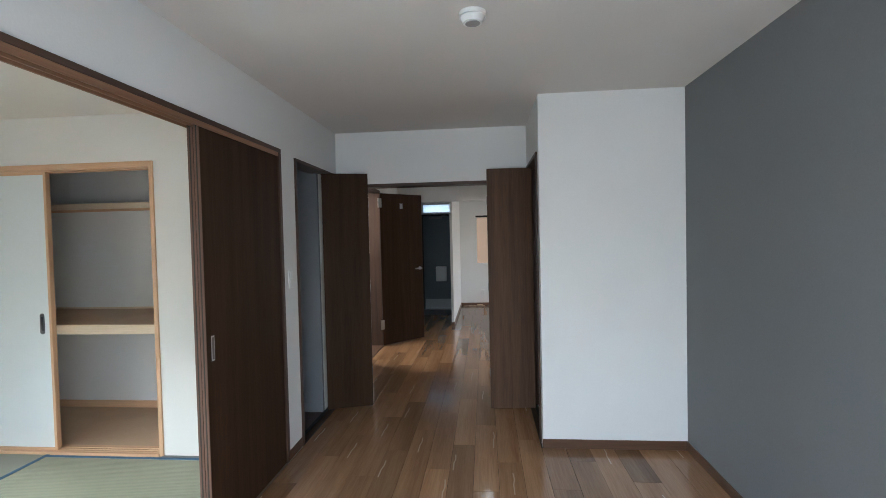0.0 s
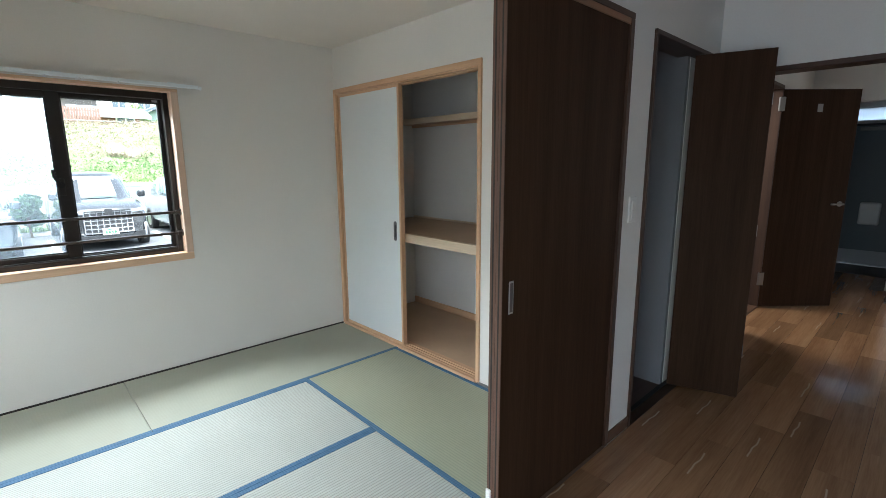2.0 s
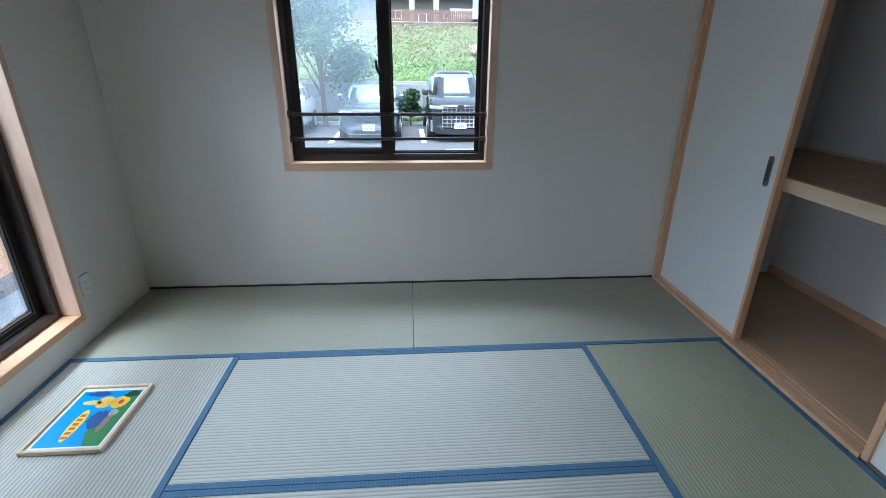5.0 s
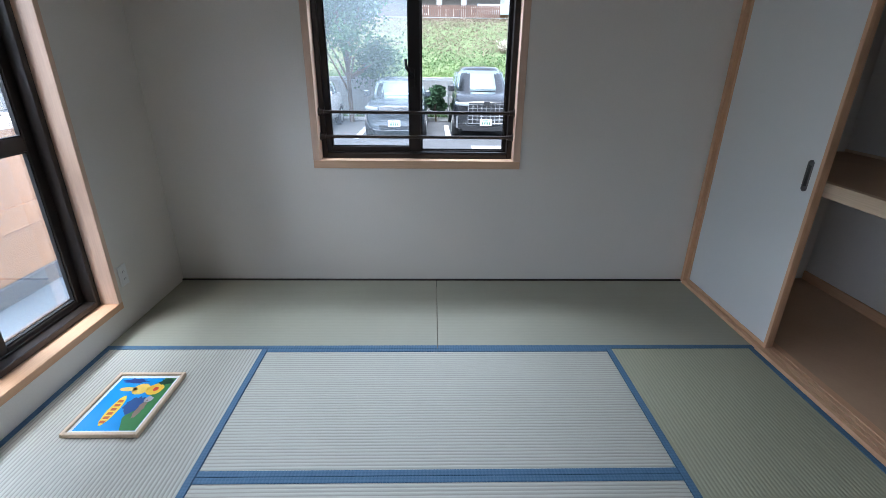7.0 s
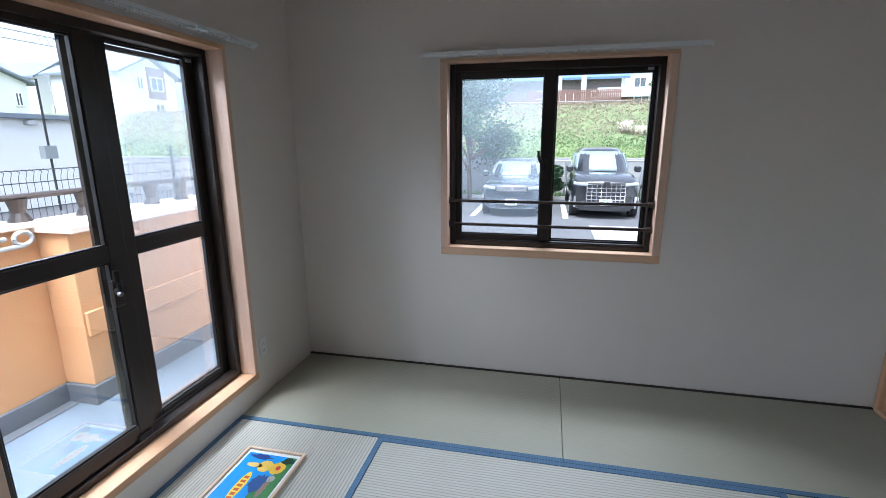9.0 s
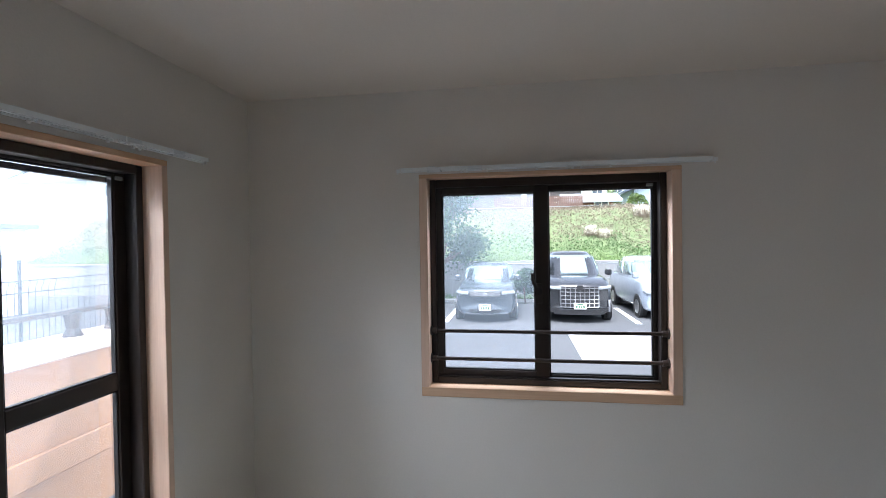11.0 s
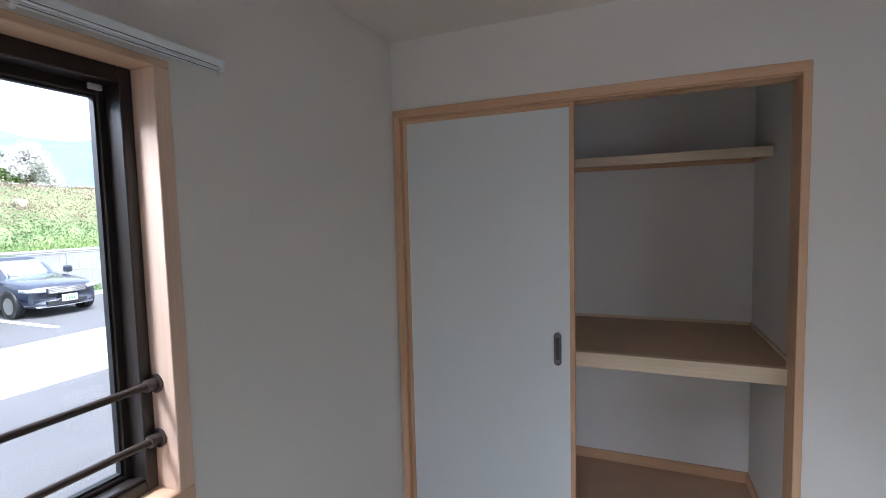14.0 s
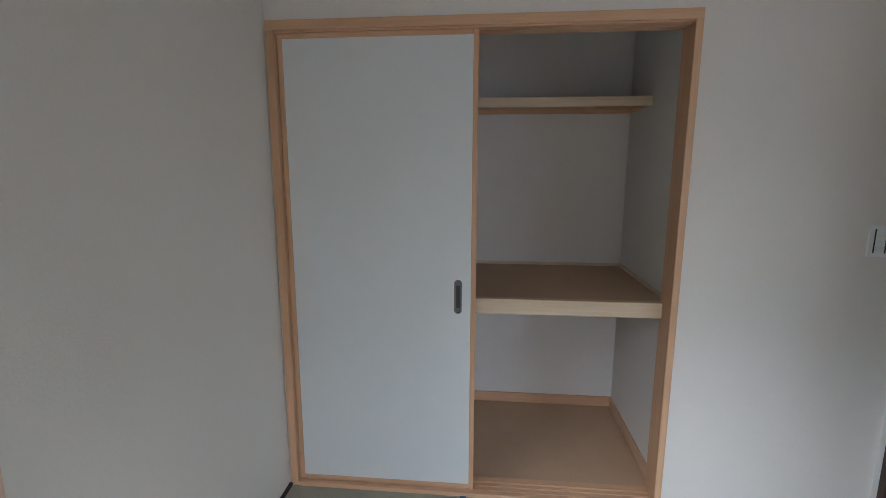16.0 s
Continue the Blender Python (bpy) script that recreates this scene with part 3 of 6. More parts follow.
part("lock_knob", rods(((-2.313, 0.236, 0.842), (-2.313, 0.250, 0.842), 0.009), n=14), STEEL_DARK, b_near, "small chrome lock knob")
part("lock_plate", boxes((-2.351, -2.311, 0.203, 0.220, 0.785, 0.895), bevel=0.004), BRONZE, b_near)
part("sash_stop", boxes((-2.925, -2.895, 0.17, 0.18, 1.772, 1.787), bevel=0.002), PLASTIC_GREY, b_far, "small grey sash stop")
part("anti_slip_block", boxes((-2.38, -2.31, 0.165, 0.222, 0.192, 0.215), bevel=0.004), RUBBER, b_near)
part("insect_screen", boxes((-2.942, -2.392, 0.122, 0.124, 0.20, 1.785)), SCREEN_DOOR, bwin, "fine grey insect screen")
part("screen_frame", boxes((-2.942, -2.922, 0.116, 0.130, 0.20, 1.785), (-2.342, -2.387, 0.116, 0.130, 0.20, 1.785), (-2.922, -2.342, 0.116, 0.130, 0.20, 0.225), (-2.922, -2.342, 0.116, 0.130, 1.765, 1.785)), BRONZE, bwin)


def wall_plate(name, axis, p, s, u0, u1, z0, z1, label, category, rockers=0):
    """A white plate on a wall face at p, which faces the way s along the axis, with rocker keys or socket slots."""
    def bx(a0, a1, w0, w1, d0, d1):
        lo, hi = sorted((p + s * d0, p + s * d1))
        return (lo, hi, a0, a1, w0, w1) if axis == "x" else (a0, a1, lo, hi, w0, w1)

    mid_u, mid_z = (u0 + u1) / 2, (z0 + z1) / 2
    ob = thing(name, (p, mid_u, mid_z) if axis == "x" else (mid_u, p, mid_z), label, category)
    part("plate", boxes(bx(u0, u1, z0, z1, 0.0, 0.008), bevel=0.003), PLASTIC, ob)
    w, h = (u1 - u0) * 0.42, (z1 - z0) * 0.36
    if rockers:
        step = 2 * h / rockers
        for k in range(rockers):
            part("key", boxes(bx(mid_u - w / 2, mid_u + w / 2, mid_z - h + k * step + 0.002, mid_z - h + (k + 1) * step - 0.002, 0.008, 0.0115), bevel=0.001), PLASTIC, ob)
    else:
        for k in (-0.5, 0.5):
            part("socket_face", boxes(bx(mid_u - w / 2, mid_u + w / 2, mid_z + k * h - h * 0.42, mid_z + k * h + h * 0.42, 0.008, 0.0095), bevel=0.001), PLASTIC, ob)
            part("slot", boxes(bx(mid_u - 0.007, mid_u - 0.005, mid_z + k * h - 0.005, mid_z + k * h + 0.005, 0.0093, 0.0099), bx(mid_u + 0.005, mid_u + 0.007, mid_z + k * h - 0.005, mid_z + k * h + 0.005, 0.0093, 0.0099)), RUBBER, ob)
    return ob


wall_plate("wall_socket", "y", YS, 1, -3.100, -3.035, 0.226, 0.338, "white plastic wall socket beside the balcony window", "socket")
wall_plate("light_switch", "x", XP1, 1, 3.64, 3.71, 1.10, 1.22, "white plastic light switch beside the sliding doors", "light switch", 2)
sw = wall_plate("light_switch", "y", YN, -1, -1.350, -1.270, 1.085, 1.205, "white four-key light switch with dark lines", "light switch", 4)
part("key_edge", boxes((-1.331, -1.329, 3.588, 3.592, 1.10, 1.19), (-1.292, -1.289, 3.588, 3.592, 1.10, 1.19)), RUBBER, sw, "dark lines beside the keys")

# ---- closet ----
cl = thing("closet_frame", (-2.79, 3.60, 0.0), "pale spruce frame round the closet opening", "door frame", kind="structure")
part("head", boxes((-3.592, -1.992, 3.588, 3.70, 1.920, 1.956), bevel=0.0015), PINE_X, cl)
part("head_groove", boxes((-3.56, -2.019, 3.600, 3.64, 1.913, 1.920), (-3.56, -2.019, 3.648, 3.654, 1.911, 1.920), (-3.56, -2.019, 3.662, 3.70, 1.913, 1.920)), PINE_X, cl)
part("jamb", boxes((-3.592, -3.559, 3.588, 3.70, 0.0, 1.920), bevel=0.0015), PINE_Z, cl)
part("jamb", boxes((-2.019, -1.992, 3.588, 3.70, 0.0, 1.920), bevel=0.0015), PINE_Z, cl)
part("sill", boxes((-3.557, -2.019, 3.580, 3.604, -0.02, 0.018), (-3.557, -2.019, 3.610, 3.632, -0.02, 0.016), (-3.557, -2.019, 3.638, 3.658, -0.02, 0.016), (-3.557, -2.019, 3.664, 3.70, -0.02, 0.018), bevel=0.001), PINE_X, cl, "pale grooved wooden sill")
part("sill_groove", boxes((-3.557, -2.019, 3.58, 3.70, -0.03, 0.010)), PINE_FACE, cl)


def closet_door(x0, x1, y, label):
    ob = thing("closet_sliding_door", ((x0 + x1) / 2, y, 0.016), label, "sliding door", "sliding doors of the closet")
    z0, z1, f = 0.016, 1.914, 0.020
    part("panel", boxes((x0 + f, x1 - f, y - 0.007, y + 0.007, z0 + f, z1 - f)), FUSUMA, ob, "pale grey papered panel")
    for r, mt in (((x0, x0 + f, y - 0.011, y + 0.011, z0, z1), PINE_Z), ((x1 - f, x1, y - 0.011, y + 0.011, z0, z1), PINE_Z), ((x0 + f, x1 - f, y - 0.011, y + 0.011, z0, z0 + f), PINE_X), ((x0 + f, x1 - f, y - 0.011, y + 0.011, z1 - f, z1), PINE_X)):
        part("edge_strip", boxes(r, bevel=0.002), mt, ob)
    hx = x1 - 0.072
    cup = bmesh.new()
    ring = []
    for k in range(32):
        a = 2 * math.pi * k / 32
        ring.append((0.013 * math.cos(a), 0.055 * (1 if math.sin(a) > 0 else -1) * (1 if abs(math.sin(a)) > 1e-6 else 0) + 0.013 * math.sin(a)))
    def loop(k, d):
        return [cup.verts.new((hx + u * k, y - 0.007 - d, 0.885 + (w - 0.055 * math.copysign(1, w)) * k + 0.055 * math.copysign(1, w) if abs(w) > 0.03 else 0.885 + w)) for u, w in ring]
    rings = [loop(1.25, 0.0), loop(1.25, 0.004), loop(0.95, 0.004), loop(0.85, 0.001)]
    for p0, p1 in zip(rings, rings[1:]):
        for k in range(32):
            cup.faces.new((p0[k], p0[(k + 1) % 32], p1[(k + 1) % 32], p1[k]))
    cup.faces.new(rings[-1])
    part("finger_pull", cup, STEEL_DARK, ob, "oval dull metal finger pull")
    # proud dark plate paints shade into the middle of the pull
    part("pull_recess", boxes((hx - 0.0075, hx + 0.0075, y - 0.0092, y - 0.0074, 0.838, 0.932), bevel=0.0008), PULL_SHADE, ob, "dark plate painting the finger pull's inner shade")
    return ob


closet_door(-3.556, -2.775, 3.622, "pale papered sliding closet door with spruce edges, slid shut")
closet_door(-3.550, -2.790, 3.650, "pale papered sliding closet door stacked behind the other")

setting("closet_floor", boxes((XW, -1.984, 3.70, 4.43, -0.05, 0.012)), PLY, "brown plywood closet floor", "floor")
setting("closet_baseboard", boxes((XW, -1.984, 4.418, 4.43, 0.012, 0.070), bevel=0.001), PINE_X, "pale spruce skirting in the closet", "baseboard")
setting("closet_baseboard", boxes((-1.996, -1.984, 3.70, 4.418, 0.012, 0.070), bevel=0.001), PINE_Y, "pale spruce skirting in the closet", "baseboard")
shelf = thing("closet_shelf", (-2.78, 4.05, 0.785), "deep brown plywood closet shelf with a pale front rail", "shelf")
part("front_rail", boxes((XW, -1.984, 3.675, 3.708, 0.799, 0.864), bevel=0.002), PINE_FACE, shelf, "pale spruce front rail")
part("board", boxes((XW, -1.984, 3.708, 4.43, 0.842, 0.862)), PLY, shelf)
part("edge_bead", boxes((XW, -1.984, 4.420, 4.43, 0.862, 0.877), (-1.994, -1.984, 3.708, 4.42, 0.862, 0.877)), PINE_FACE, shelf, "thin pale bead along the wall")
shelf2 = thing("closet_upper_shelf", (-2.78, 4.25, 1.70), "narrow upper closet shelf on a pale ledger", "shelf")
part("front_rail", boxes((XW, -1.984, 4.085, 4.105, 1.690, 1.735), bevel=0.002), PINE_FACE, shelf2)
part("board", boxes((XW, -1.984, 4.105, 4.43, 1.715, 1.733)), PINE_X, shelf2)
part("ledger", boxes((XW, -1.984, 4.412, 4.43, 1.694, 1.715), (-2.006, -1.984, 4.105, 4.412, 1.694, 1.715), bevel=0.001), PINE_X, shelf2)

WALNUT_TRACK = wood("walnut_track", (0.20, 0.10, 0.055), (0.31, 0.165, 0.095), "y", 0.5)

# ---- doorway between living room and rush-mat room ----
dw = thing("doorway_frame", (-1.18, 2.2, 0.0), "dark walnut frame of the wide sliding doorway", "door frame", kind="structure")
part("head", boxes((-1.192, -1.108, 0.88, 3.567, 1.965, 1.990), bevel=0.0015), WALNUT_H, dw)
part("head_track", boxes((-1.190, -1.182, 0.93, 3.535, 1.940, 1.965), (-1.152, -1.146, 0.93, 3.535, 1.940, 1.965), (-1.116, -1.110, 0.93, 3.535, 1.940, 1.965), bevel=0.001), WALNUT_TRACK, dw, "grooved reddish walnut head track")
part("jamb", boxes((-1.192, -1.108, 3.535, 3.567, 0.0, 1.965), bevel=0.0015), WALNUT_TRIM, dw)
part("jamb", boxes((-1.192, -1.108, 0.88, 0.912, 0.0, 1.965), bevel=0.0015), WALNUT_TRIM, dw)
part("threshold", boxes((-1.192, -1.108, 0.912, 3.535, -0.04, 0.001), bevel=0.001), BASE_Y, dw, "brown wooden threshold")
part("floor_track", boxes((-1.150, -1.144, 0.912, 3.535, 0.001, 0.004), (-1.200, -1.194, 0.912, 3.535, 0.001, 0.004)), STEEL_DARK, dw)


def walnut_slider(x, y0, y1, label):
    ob = thing("sliding_door", (x, (y0 + y1) / 2, 0.006), label, "sliding door", "sliding doors between the rooms")
    part("leaf", boxes((x - 0.013, x + 0.013, y0 + 0.004, y1, 0.006, 1.952), bevel=0.002), WALNUT, ob)
    part("edge_strip", boxes((x - 0.0135, x + 0.0135, y0, y0 + 0.004, 0.006, 1.952), bevel=0.001), WALNUT_EDGE, ob, "reddish walnut edge strip")
    # thin dark strip paints the groove's shade on the edge
    part("edge_groove", boxes((x - 0.003, x + 0.003, y0 - 0.0008, y0 + 0.001, 0.006, 1.952)), GROOVE, ob)
    part("top_guide", boxes((x - 0.009, x + 0.009, y0 + 0.002, y0 + 0.03, 1.935, 1.962)), RUBBER, ob, "black plastic top guide")
    for s in (-1, 1):
        a, b = sorted((x + s * 0.0128, x + s * 0.0150))
        pull = part("pull_plate", boxes((a, b, y0 + 0.038, y0 + 0.064, 0.86, 0.978), bevel=0.001), STEEL, ob, "rectangular steel finger pull")
        a, b = sorted((x + s * 0.0146, x + s * 0.0156))
        part("pull_recess", boxes((a, b, y0 + 0.043, y0 + 0.059, 0.867, 0.971)), STEEL_DARK, pull)
    return ob


walnut_slider(-1.131, 2.732, 3.533, "dark walnut sliding door slid open against its twin")
walnut_slider(-1.167, 2.742, 3.530, "dark walnut sliding door stacked behind its twin")
latch = thing("door_catch", (-1.17, 2.737, 0.16), "small white catch at the edge of the sliding door", "catch")
part("catch_body", boxes((-1.180, -1.157, 2.733, 2.742, 0.12, 0.165), bevel=0.002), PLASTIC, latch)

# ---- cupboards with folding doors beside the corridor opening ----


def cupboard_frame(name, x0, x1, y0, y1, z1, label):
    ob = thing(name, ((x0 + x1) / 2, (y0 + y1) / 2, 0.0), label, "door frame", kind="structure")
    part("head", boxes((x0, x1, y0, y1, z1 - 0.022, z1), bevel=0.0015), WALNUT_H, ob)
    part("jamb", boxes((x0, x1, y0, y0 + 0.022, 0.0, z1 - 0.022), bevel=0.0015), WALNUT_TRIM, ob)
    part("jamb", boxes((x0, x1, y1 - 0.022, y1, 0.0, z1 - 0.022), bevel=0.0015), WALNUT_TRIM, ob)
    part("floor_track", boxes(((x0 + x1) / 2 - 0.012, (x0 + x1) / 2 + 0.012, y0 + 0.022, y1 - 0.022, -0.002, 0.004)), RUBBER, ob, "black floor track")
    return ob


cupboard_frame("cupboard_frame", -1.245, -1.108, 3.79, 4.61, 1.972, "dark walnut frame of the store cupboard")
cupboard_frame("cupboard_frame", 0.508, 0.605, 3.905, 4.63, 1.972, "dark walnut frame of the projecting cupboard")
setting("store_floor", boxes((-1.87, XP0, 3.76, 4.60, -0.018, 0.0)), WALNUT_H, "dark brown floor of the store cupboard", "floor")
setting("pillar_store_floor", boxes((0.60, XG, 3.90, 4.69, -0.018, 0.0)), WALNUT_H, "dark brown floor of the cupboard", "floor")


def folding_door(x0, x1, ya, yb, mat, label):
    """Two leaves folded back to back; the front one runs from (x0, ya) to (x1, yb)."""
    ob = thing("folding_door", ((x0 + x1) / 2, (ya + yb) / 2, 0.01), label, "folding door", "folding cupboard doors")
    a, b = Vector((x0, ya, 0)), Vector((x1, yb, 0))
    along = (b - a).normalized()
    back = Vector((-along.y, along.x, 0))
    for k, nm in ((0, "front_leaf"), (1, "back_leaf")):
        o = a + back * (0.027 * k)
        bm = bmesh.new()
        box(bm, 0, (b - a).length, 0, 0.022, 0.012, 1.952, 0.002)
        bm.transform(Matrix.Translation(o) @ Matrix.Rotation(math.atan2(along.y, along.x), 4, "Z"))
        leaf = part(nm, bm, mat, ob)
    bm = bmesh.new()
    for z in (0.3, 1.0, 1.7):
        box(bm, -0.004, 0.006, 0.004, 0.045, z - 0.03, z + 0.03, 0.001)
    bm.transform(Matrix.Translation(a if x0 > 0 else a + along * ((b - a).length - 0.002)) @ Matrix.Rotation(math.atan2(along.y, along.x), 4, "Z"))
    part("hinges", bm, STEEL_DARK, ob, "dull steel hinges")
    return ob


folding_door(-1.155, -0.800, 4.415, 4.53, WALNUT, "dark walnut folding door standing open at the store cupboard")
folding_door(0.185, 0.545, 4.49, 4.505, WALNUT_PALE, "paler walnut folding door standing open at the projecting cupboard")

# ---- corridor opening and what lies beyond ----
co = thing("corridor_frame", (-0.265, 4.745, 0.0), "dark walnut frame of the corridor opening", "door frame", kind="structure")
WALNUT_HX = wood("walnut_head_x", (0.042, 0.021, 0.014), (0.09, 0.047, 0.030), "x", 0.45)
part("head", boxes((-0.95, 0.42, 4.678, 4.812, 1.855, 1.882), bevel=0.0015), WALNUT_HX, co)
part("jamb", boxes((-0.95, -0.922, 4.678, 4.812, 0.0, 1.855), bevel=0.0015), WALNUT_TRIM, co)
part("jamb", boxes((0.392, 0.42, 4.678, 4.812, 0.0, 1.855), bevel=0.0015), WALNUT_TRIM, co)

wf = thing("washroom_door_frame", (-1.26, 6.26, 0.0), "dark walnut frame of the washroom doorway", "door frame", kind="structure")
part("jamb", boxes((-1.335, -1.185, 5.84, 5.872, 0.0, 2.0), bevel=0.0015), WALNUT_TRIM, wf)
part("jamb", boxes((-1.335, -1.185, 6.648, 6.68, 0.0, 2.0), bevel=0.0015), WALNUT_TRIM, wf)
part("head", boxes((-1.335, -1.185, 5.84, 6.68, 2.0, 2.03), bevel=0.0015), WALNUT_H, wf)
part("threshold", boxes((-1.335, -1.185, 5.872, 6.648, 0.0, 0.014)), BASE_Y, wf)

wd = thing("washroom_door", (-1.19, 6.66, 0.01), "dark walnut hinged door standing open", "door")
turn_m = Matrix.Translation((-1.185, 6.66, 0)) @ Matrix.Rotation(math.atan2(7.16 - 6.66, -0.71 + 1.185), 4, "Z")


def turned(bm, m):
    bm.transform(m)
    return bm


leaf = part("leaf", turned(boxes((0.0, 0.69, 0.0, 0.033, 0.012, 1.995), bevel=0.002), turn_m), WALNUT, wd)
part("lever_handle", turned(rods(((0.635, -0.002, 0.985), (0.635, -0.045, 0.985), 0.009), ((0.640, -0.045, 0.985), (0.525, -0.045, 0.985), 0.008), ((0.635, 0.0, 0.985), (0.635, -0.006, 0.985), 0.024)), turn_m), STEEL, leaf, "steel lever handle")
part("door_sign", turned(boxes((0.315, 0.362, -0.004, 0.0, 1.80, 1.87), bevel=0.002), turn_m), PLASTIC_GREY, leaf, "small pale blank sign")
for z in (0.28, 1.87):
    part("hinge", turned(boxes((-0.03, 0.02, -0.012, 0.006, z - 0.06, z + 0.06), bevel=0.002), turn_m), STEEL, leaf, "steel hinge")

ed = thing("entrance_door", (-0.78, 10.34, -0.10), "dark blue-grey steel entrance door, shut", "door")
DOOR_STEEL = mottled("blue_grey_door_steel", (0.085, 0.110, 0.122), 0.4, 0.08, 1.5, 40, 0.05, 0.001, 0.5)
part("leaf", boxes((-1.11, -0.45, 10.31, 10.35, -0.09, 1.84), bevel=0.003), DOOR_STEEL, ed)
part("door_surround", boxes((-1.14, -1.11, 10.295, 10.37, -0.10, 1.87), (-0.45, -0.42, 10.295, 10.37, -0.10, 1.87), (-1.11, -0.45, 10.295, 10.37, 1.84, 1.87), bevel=0.002), RUBBER, ed, "black steel surround")
part("threshold", boxes((-1.138, -0.422, 10.301, 10.449, -0.198, -0.094), bevel=0.002), STEEL_DARK, ed, "dull steel threshold")
part("kick_plate", boxes((-1.09, -0.47, 10.302, 10.31, -0.08, 0.12), bevel=0.001), PLASTIC_GREY, ed, "grey kick plate")
part("letter_box", boxes((-0.86, -0.64, 10.235, 10.31, 0.49, 0.80), bevel=0.015), PLASTIC, ed, "white plastic letter box")
part("letter_box_lid", boxes((-0.85, -0.65, 10.228, 10.235, 0.70, 0.785), bevel=0.003), PLASTIC, ed)
part("door_closer", boxes((-0.98, -0.72, 10.26, 10.31, 1.775, 1.825), bevel=0.006), STEEL_DARK, ed, "steel door closer")
part("closer_arm", rods(((-0.80, 10.25, 1.825), (-0.60, 10.22, 1.83), 0.006), ((-0.60, 10.22, 1.83), (-0.72, 10.30, 1.85), 0.006)), STEEL_DARK, ed)
tw = thing("transom_window", (-0.78, 10.36, 1.90), "bright frosted transom over the entrance door", "window", kind="structure")
part("transom_frame", boxes((-1.12, -0.44, 10.31, 10.36, 1.90, 1.915), (-1.12, -0.44, 10.31, 10.36, 2.075, 2.09), (-1.12, -1.10, 10.31, 10.36, 1.915, 2.075), (-0.46, -0.44, 10.31, 10.36, 1.915, 2.075)), PLASTIC_GREY, tw)
part("pane", boxes((-1.10, -0.46, 10.33, 10.334, 1.915, 2.075)), mesh_screen("frosted_transom", 0.96), tw, "frosted white pane")
st = thing("entrance_step", (-0.79, 9.04, -0.05), "dark wooden edge of the raised floor", "step", kind="structure")
part("nosing", boxes((-1.20, -0.385, 9.02, 9.06, -0.10, 0.002), bevel=0.003), WALNUT_HX, st)

sw3 = thing("window_3", (0.12, 10.22, 0.83), "slim window with a glowing tan blind and dark frame", "window", kind="structure")
part("window_sill", boxes((-0.035, 0.275, 10.145, 10.169, 0.800, 0.828), bevel=0.002), PLASTIC, sw3, "white window sill")
part("frame_top", boxes((-0.02, 0.26, 10.18, 10.25, 1.785, 1.82), bevel=0.002), BRONZE, sw3)
part("frame_side", boxes((0.225, 0.26, 10.18, 10.25, 0.86, 1.785), bevel=0.002), BRONZE, sw3)
part("frame_side", boxes((-0.02, 0.0, 10.18, 10.25, 0.86, 1.785), bevel=0.002), PLASTIC, sw3)
part("sill", boxes((-0.04, 0.28, 10.155, 10.25, 0.83, 0.86), bevel=0.002), PLASTIC, sw3, "white sill")
FROST = shader("frosted_tan_pane", (0.62, 0.44, 0.31), 0.6)
FROST.node_tree.nodes["Principled BSDF"].inputs["Transmission Weight"].default_value = 0.4
part("pane", boxes((0.0, 0.225, 10.215, 10.221, 0.86, 1.785)), FROST, sw3, "frosted tan pane")
ac = thing("air_conditioner", (0.62, 10.05, 1.98), "white wall-mounted air conditioner", "air conditioner")
part("casing", boxes((0.27, 1.05, 9.95, 10.17, 2.05, 2.32), bevel=0.02), PLASTIC, ac)
part("air_flap", boxes((0.30, 1.02, 9.945, 9.952, 2.07, 2.12), bevel=0.002), PLASTIC, ac)
wall_plate("wall_socket", "y", 10.17, -1, 0.07, 0.14, 0.20, 0.32, "white plastic wall socket low on the far wall", "socket")
cord = thing("cable_clutter", (-0.15, 10.05, 0.0), "loose pale cable ends lying on the floor", "cable")
cb = bmesh.new()
rnd = random.Random(4)
for k in range(4):
    pts = [Vector((-0.28 + 0.09 * k + 0.05 * j, 10.06 + rnd.uniform(-0.05, 0.04), 0.008 + 0.01 * rnd.random())) for j in range(4)]
    for p0, p1 in zip(pts, pts[1:]):
        rod(cb, p0, p1, 0.006, 6)
part("cable", cb, mottled("cable_sheath", (0.42, 0.33, 0.24)), cord)
part("cable_box", boxes((-0.02, 0.10, 10.08, 10.14, 0.0, 0.025), bevel=0.003), mottled("tan_card", (0.45, 0.33, 0.22)), cord)

cl_lamp = thing("ceiling_light", (0.22, 6.9, 2.33), "round white ceiling light, switched on", "ceiling light")
LIT = shader("lit_diffuser", (0.9, 0.9, 0.9), 0.5)
LIT.node_tree.nodes["Principled BSDF"].inputs["Emission Color"].default_value = (1, 0.97, 0.92, 1)
LIT.node_tree.nodes["Principled BSDF"].inputs["Emission Strength"].default_value = 1.6
part("diffuser", rods(((0.16, 6.9, 2.165), (0.16, 6.9, 2.20), 0.07), n=28), LIT, cl_lamp, "glowing white diffuser")
part("stem", rods(((0.16, 6.9, 2.20), (0.16, 6.9, 2.33), 0.03), n=16), PLASTIC, cl_lamp)

al = thing("smoke_alarm", (0.128, 2.66, 2.33), "round white smoke alarm on the ceiling", "smoke alarm")
part("base", rods(((0.128, 2.66, 2.312), (0.128, 2.66, 2.33), 0.056), n=32), PLASTIC, al)
bm = bmesh.new()
rod(bm, (0.128, 2.66, 2.288), (0.128, 2.66, 2.312), 0.040, 32, 0.050)
part("dome", bm, PLASTIC, al, "cream plastic dome")
part("grille", rods(((0.128, 2.66, 2.285), (0.128, 2.66, 2.289), 0.03), n=24), PLASTIC_GREY, al)

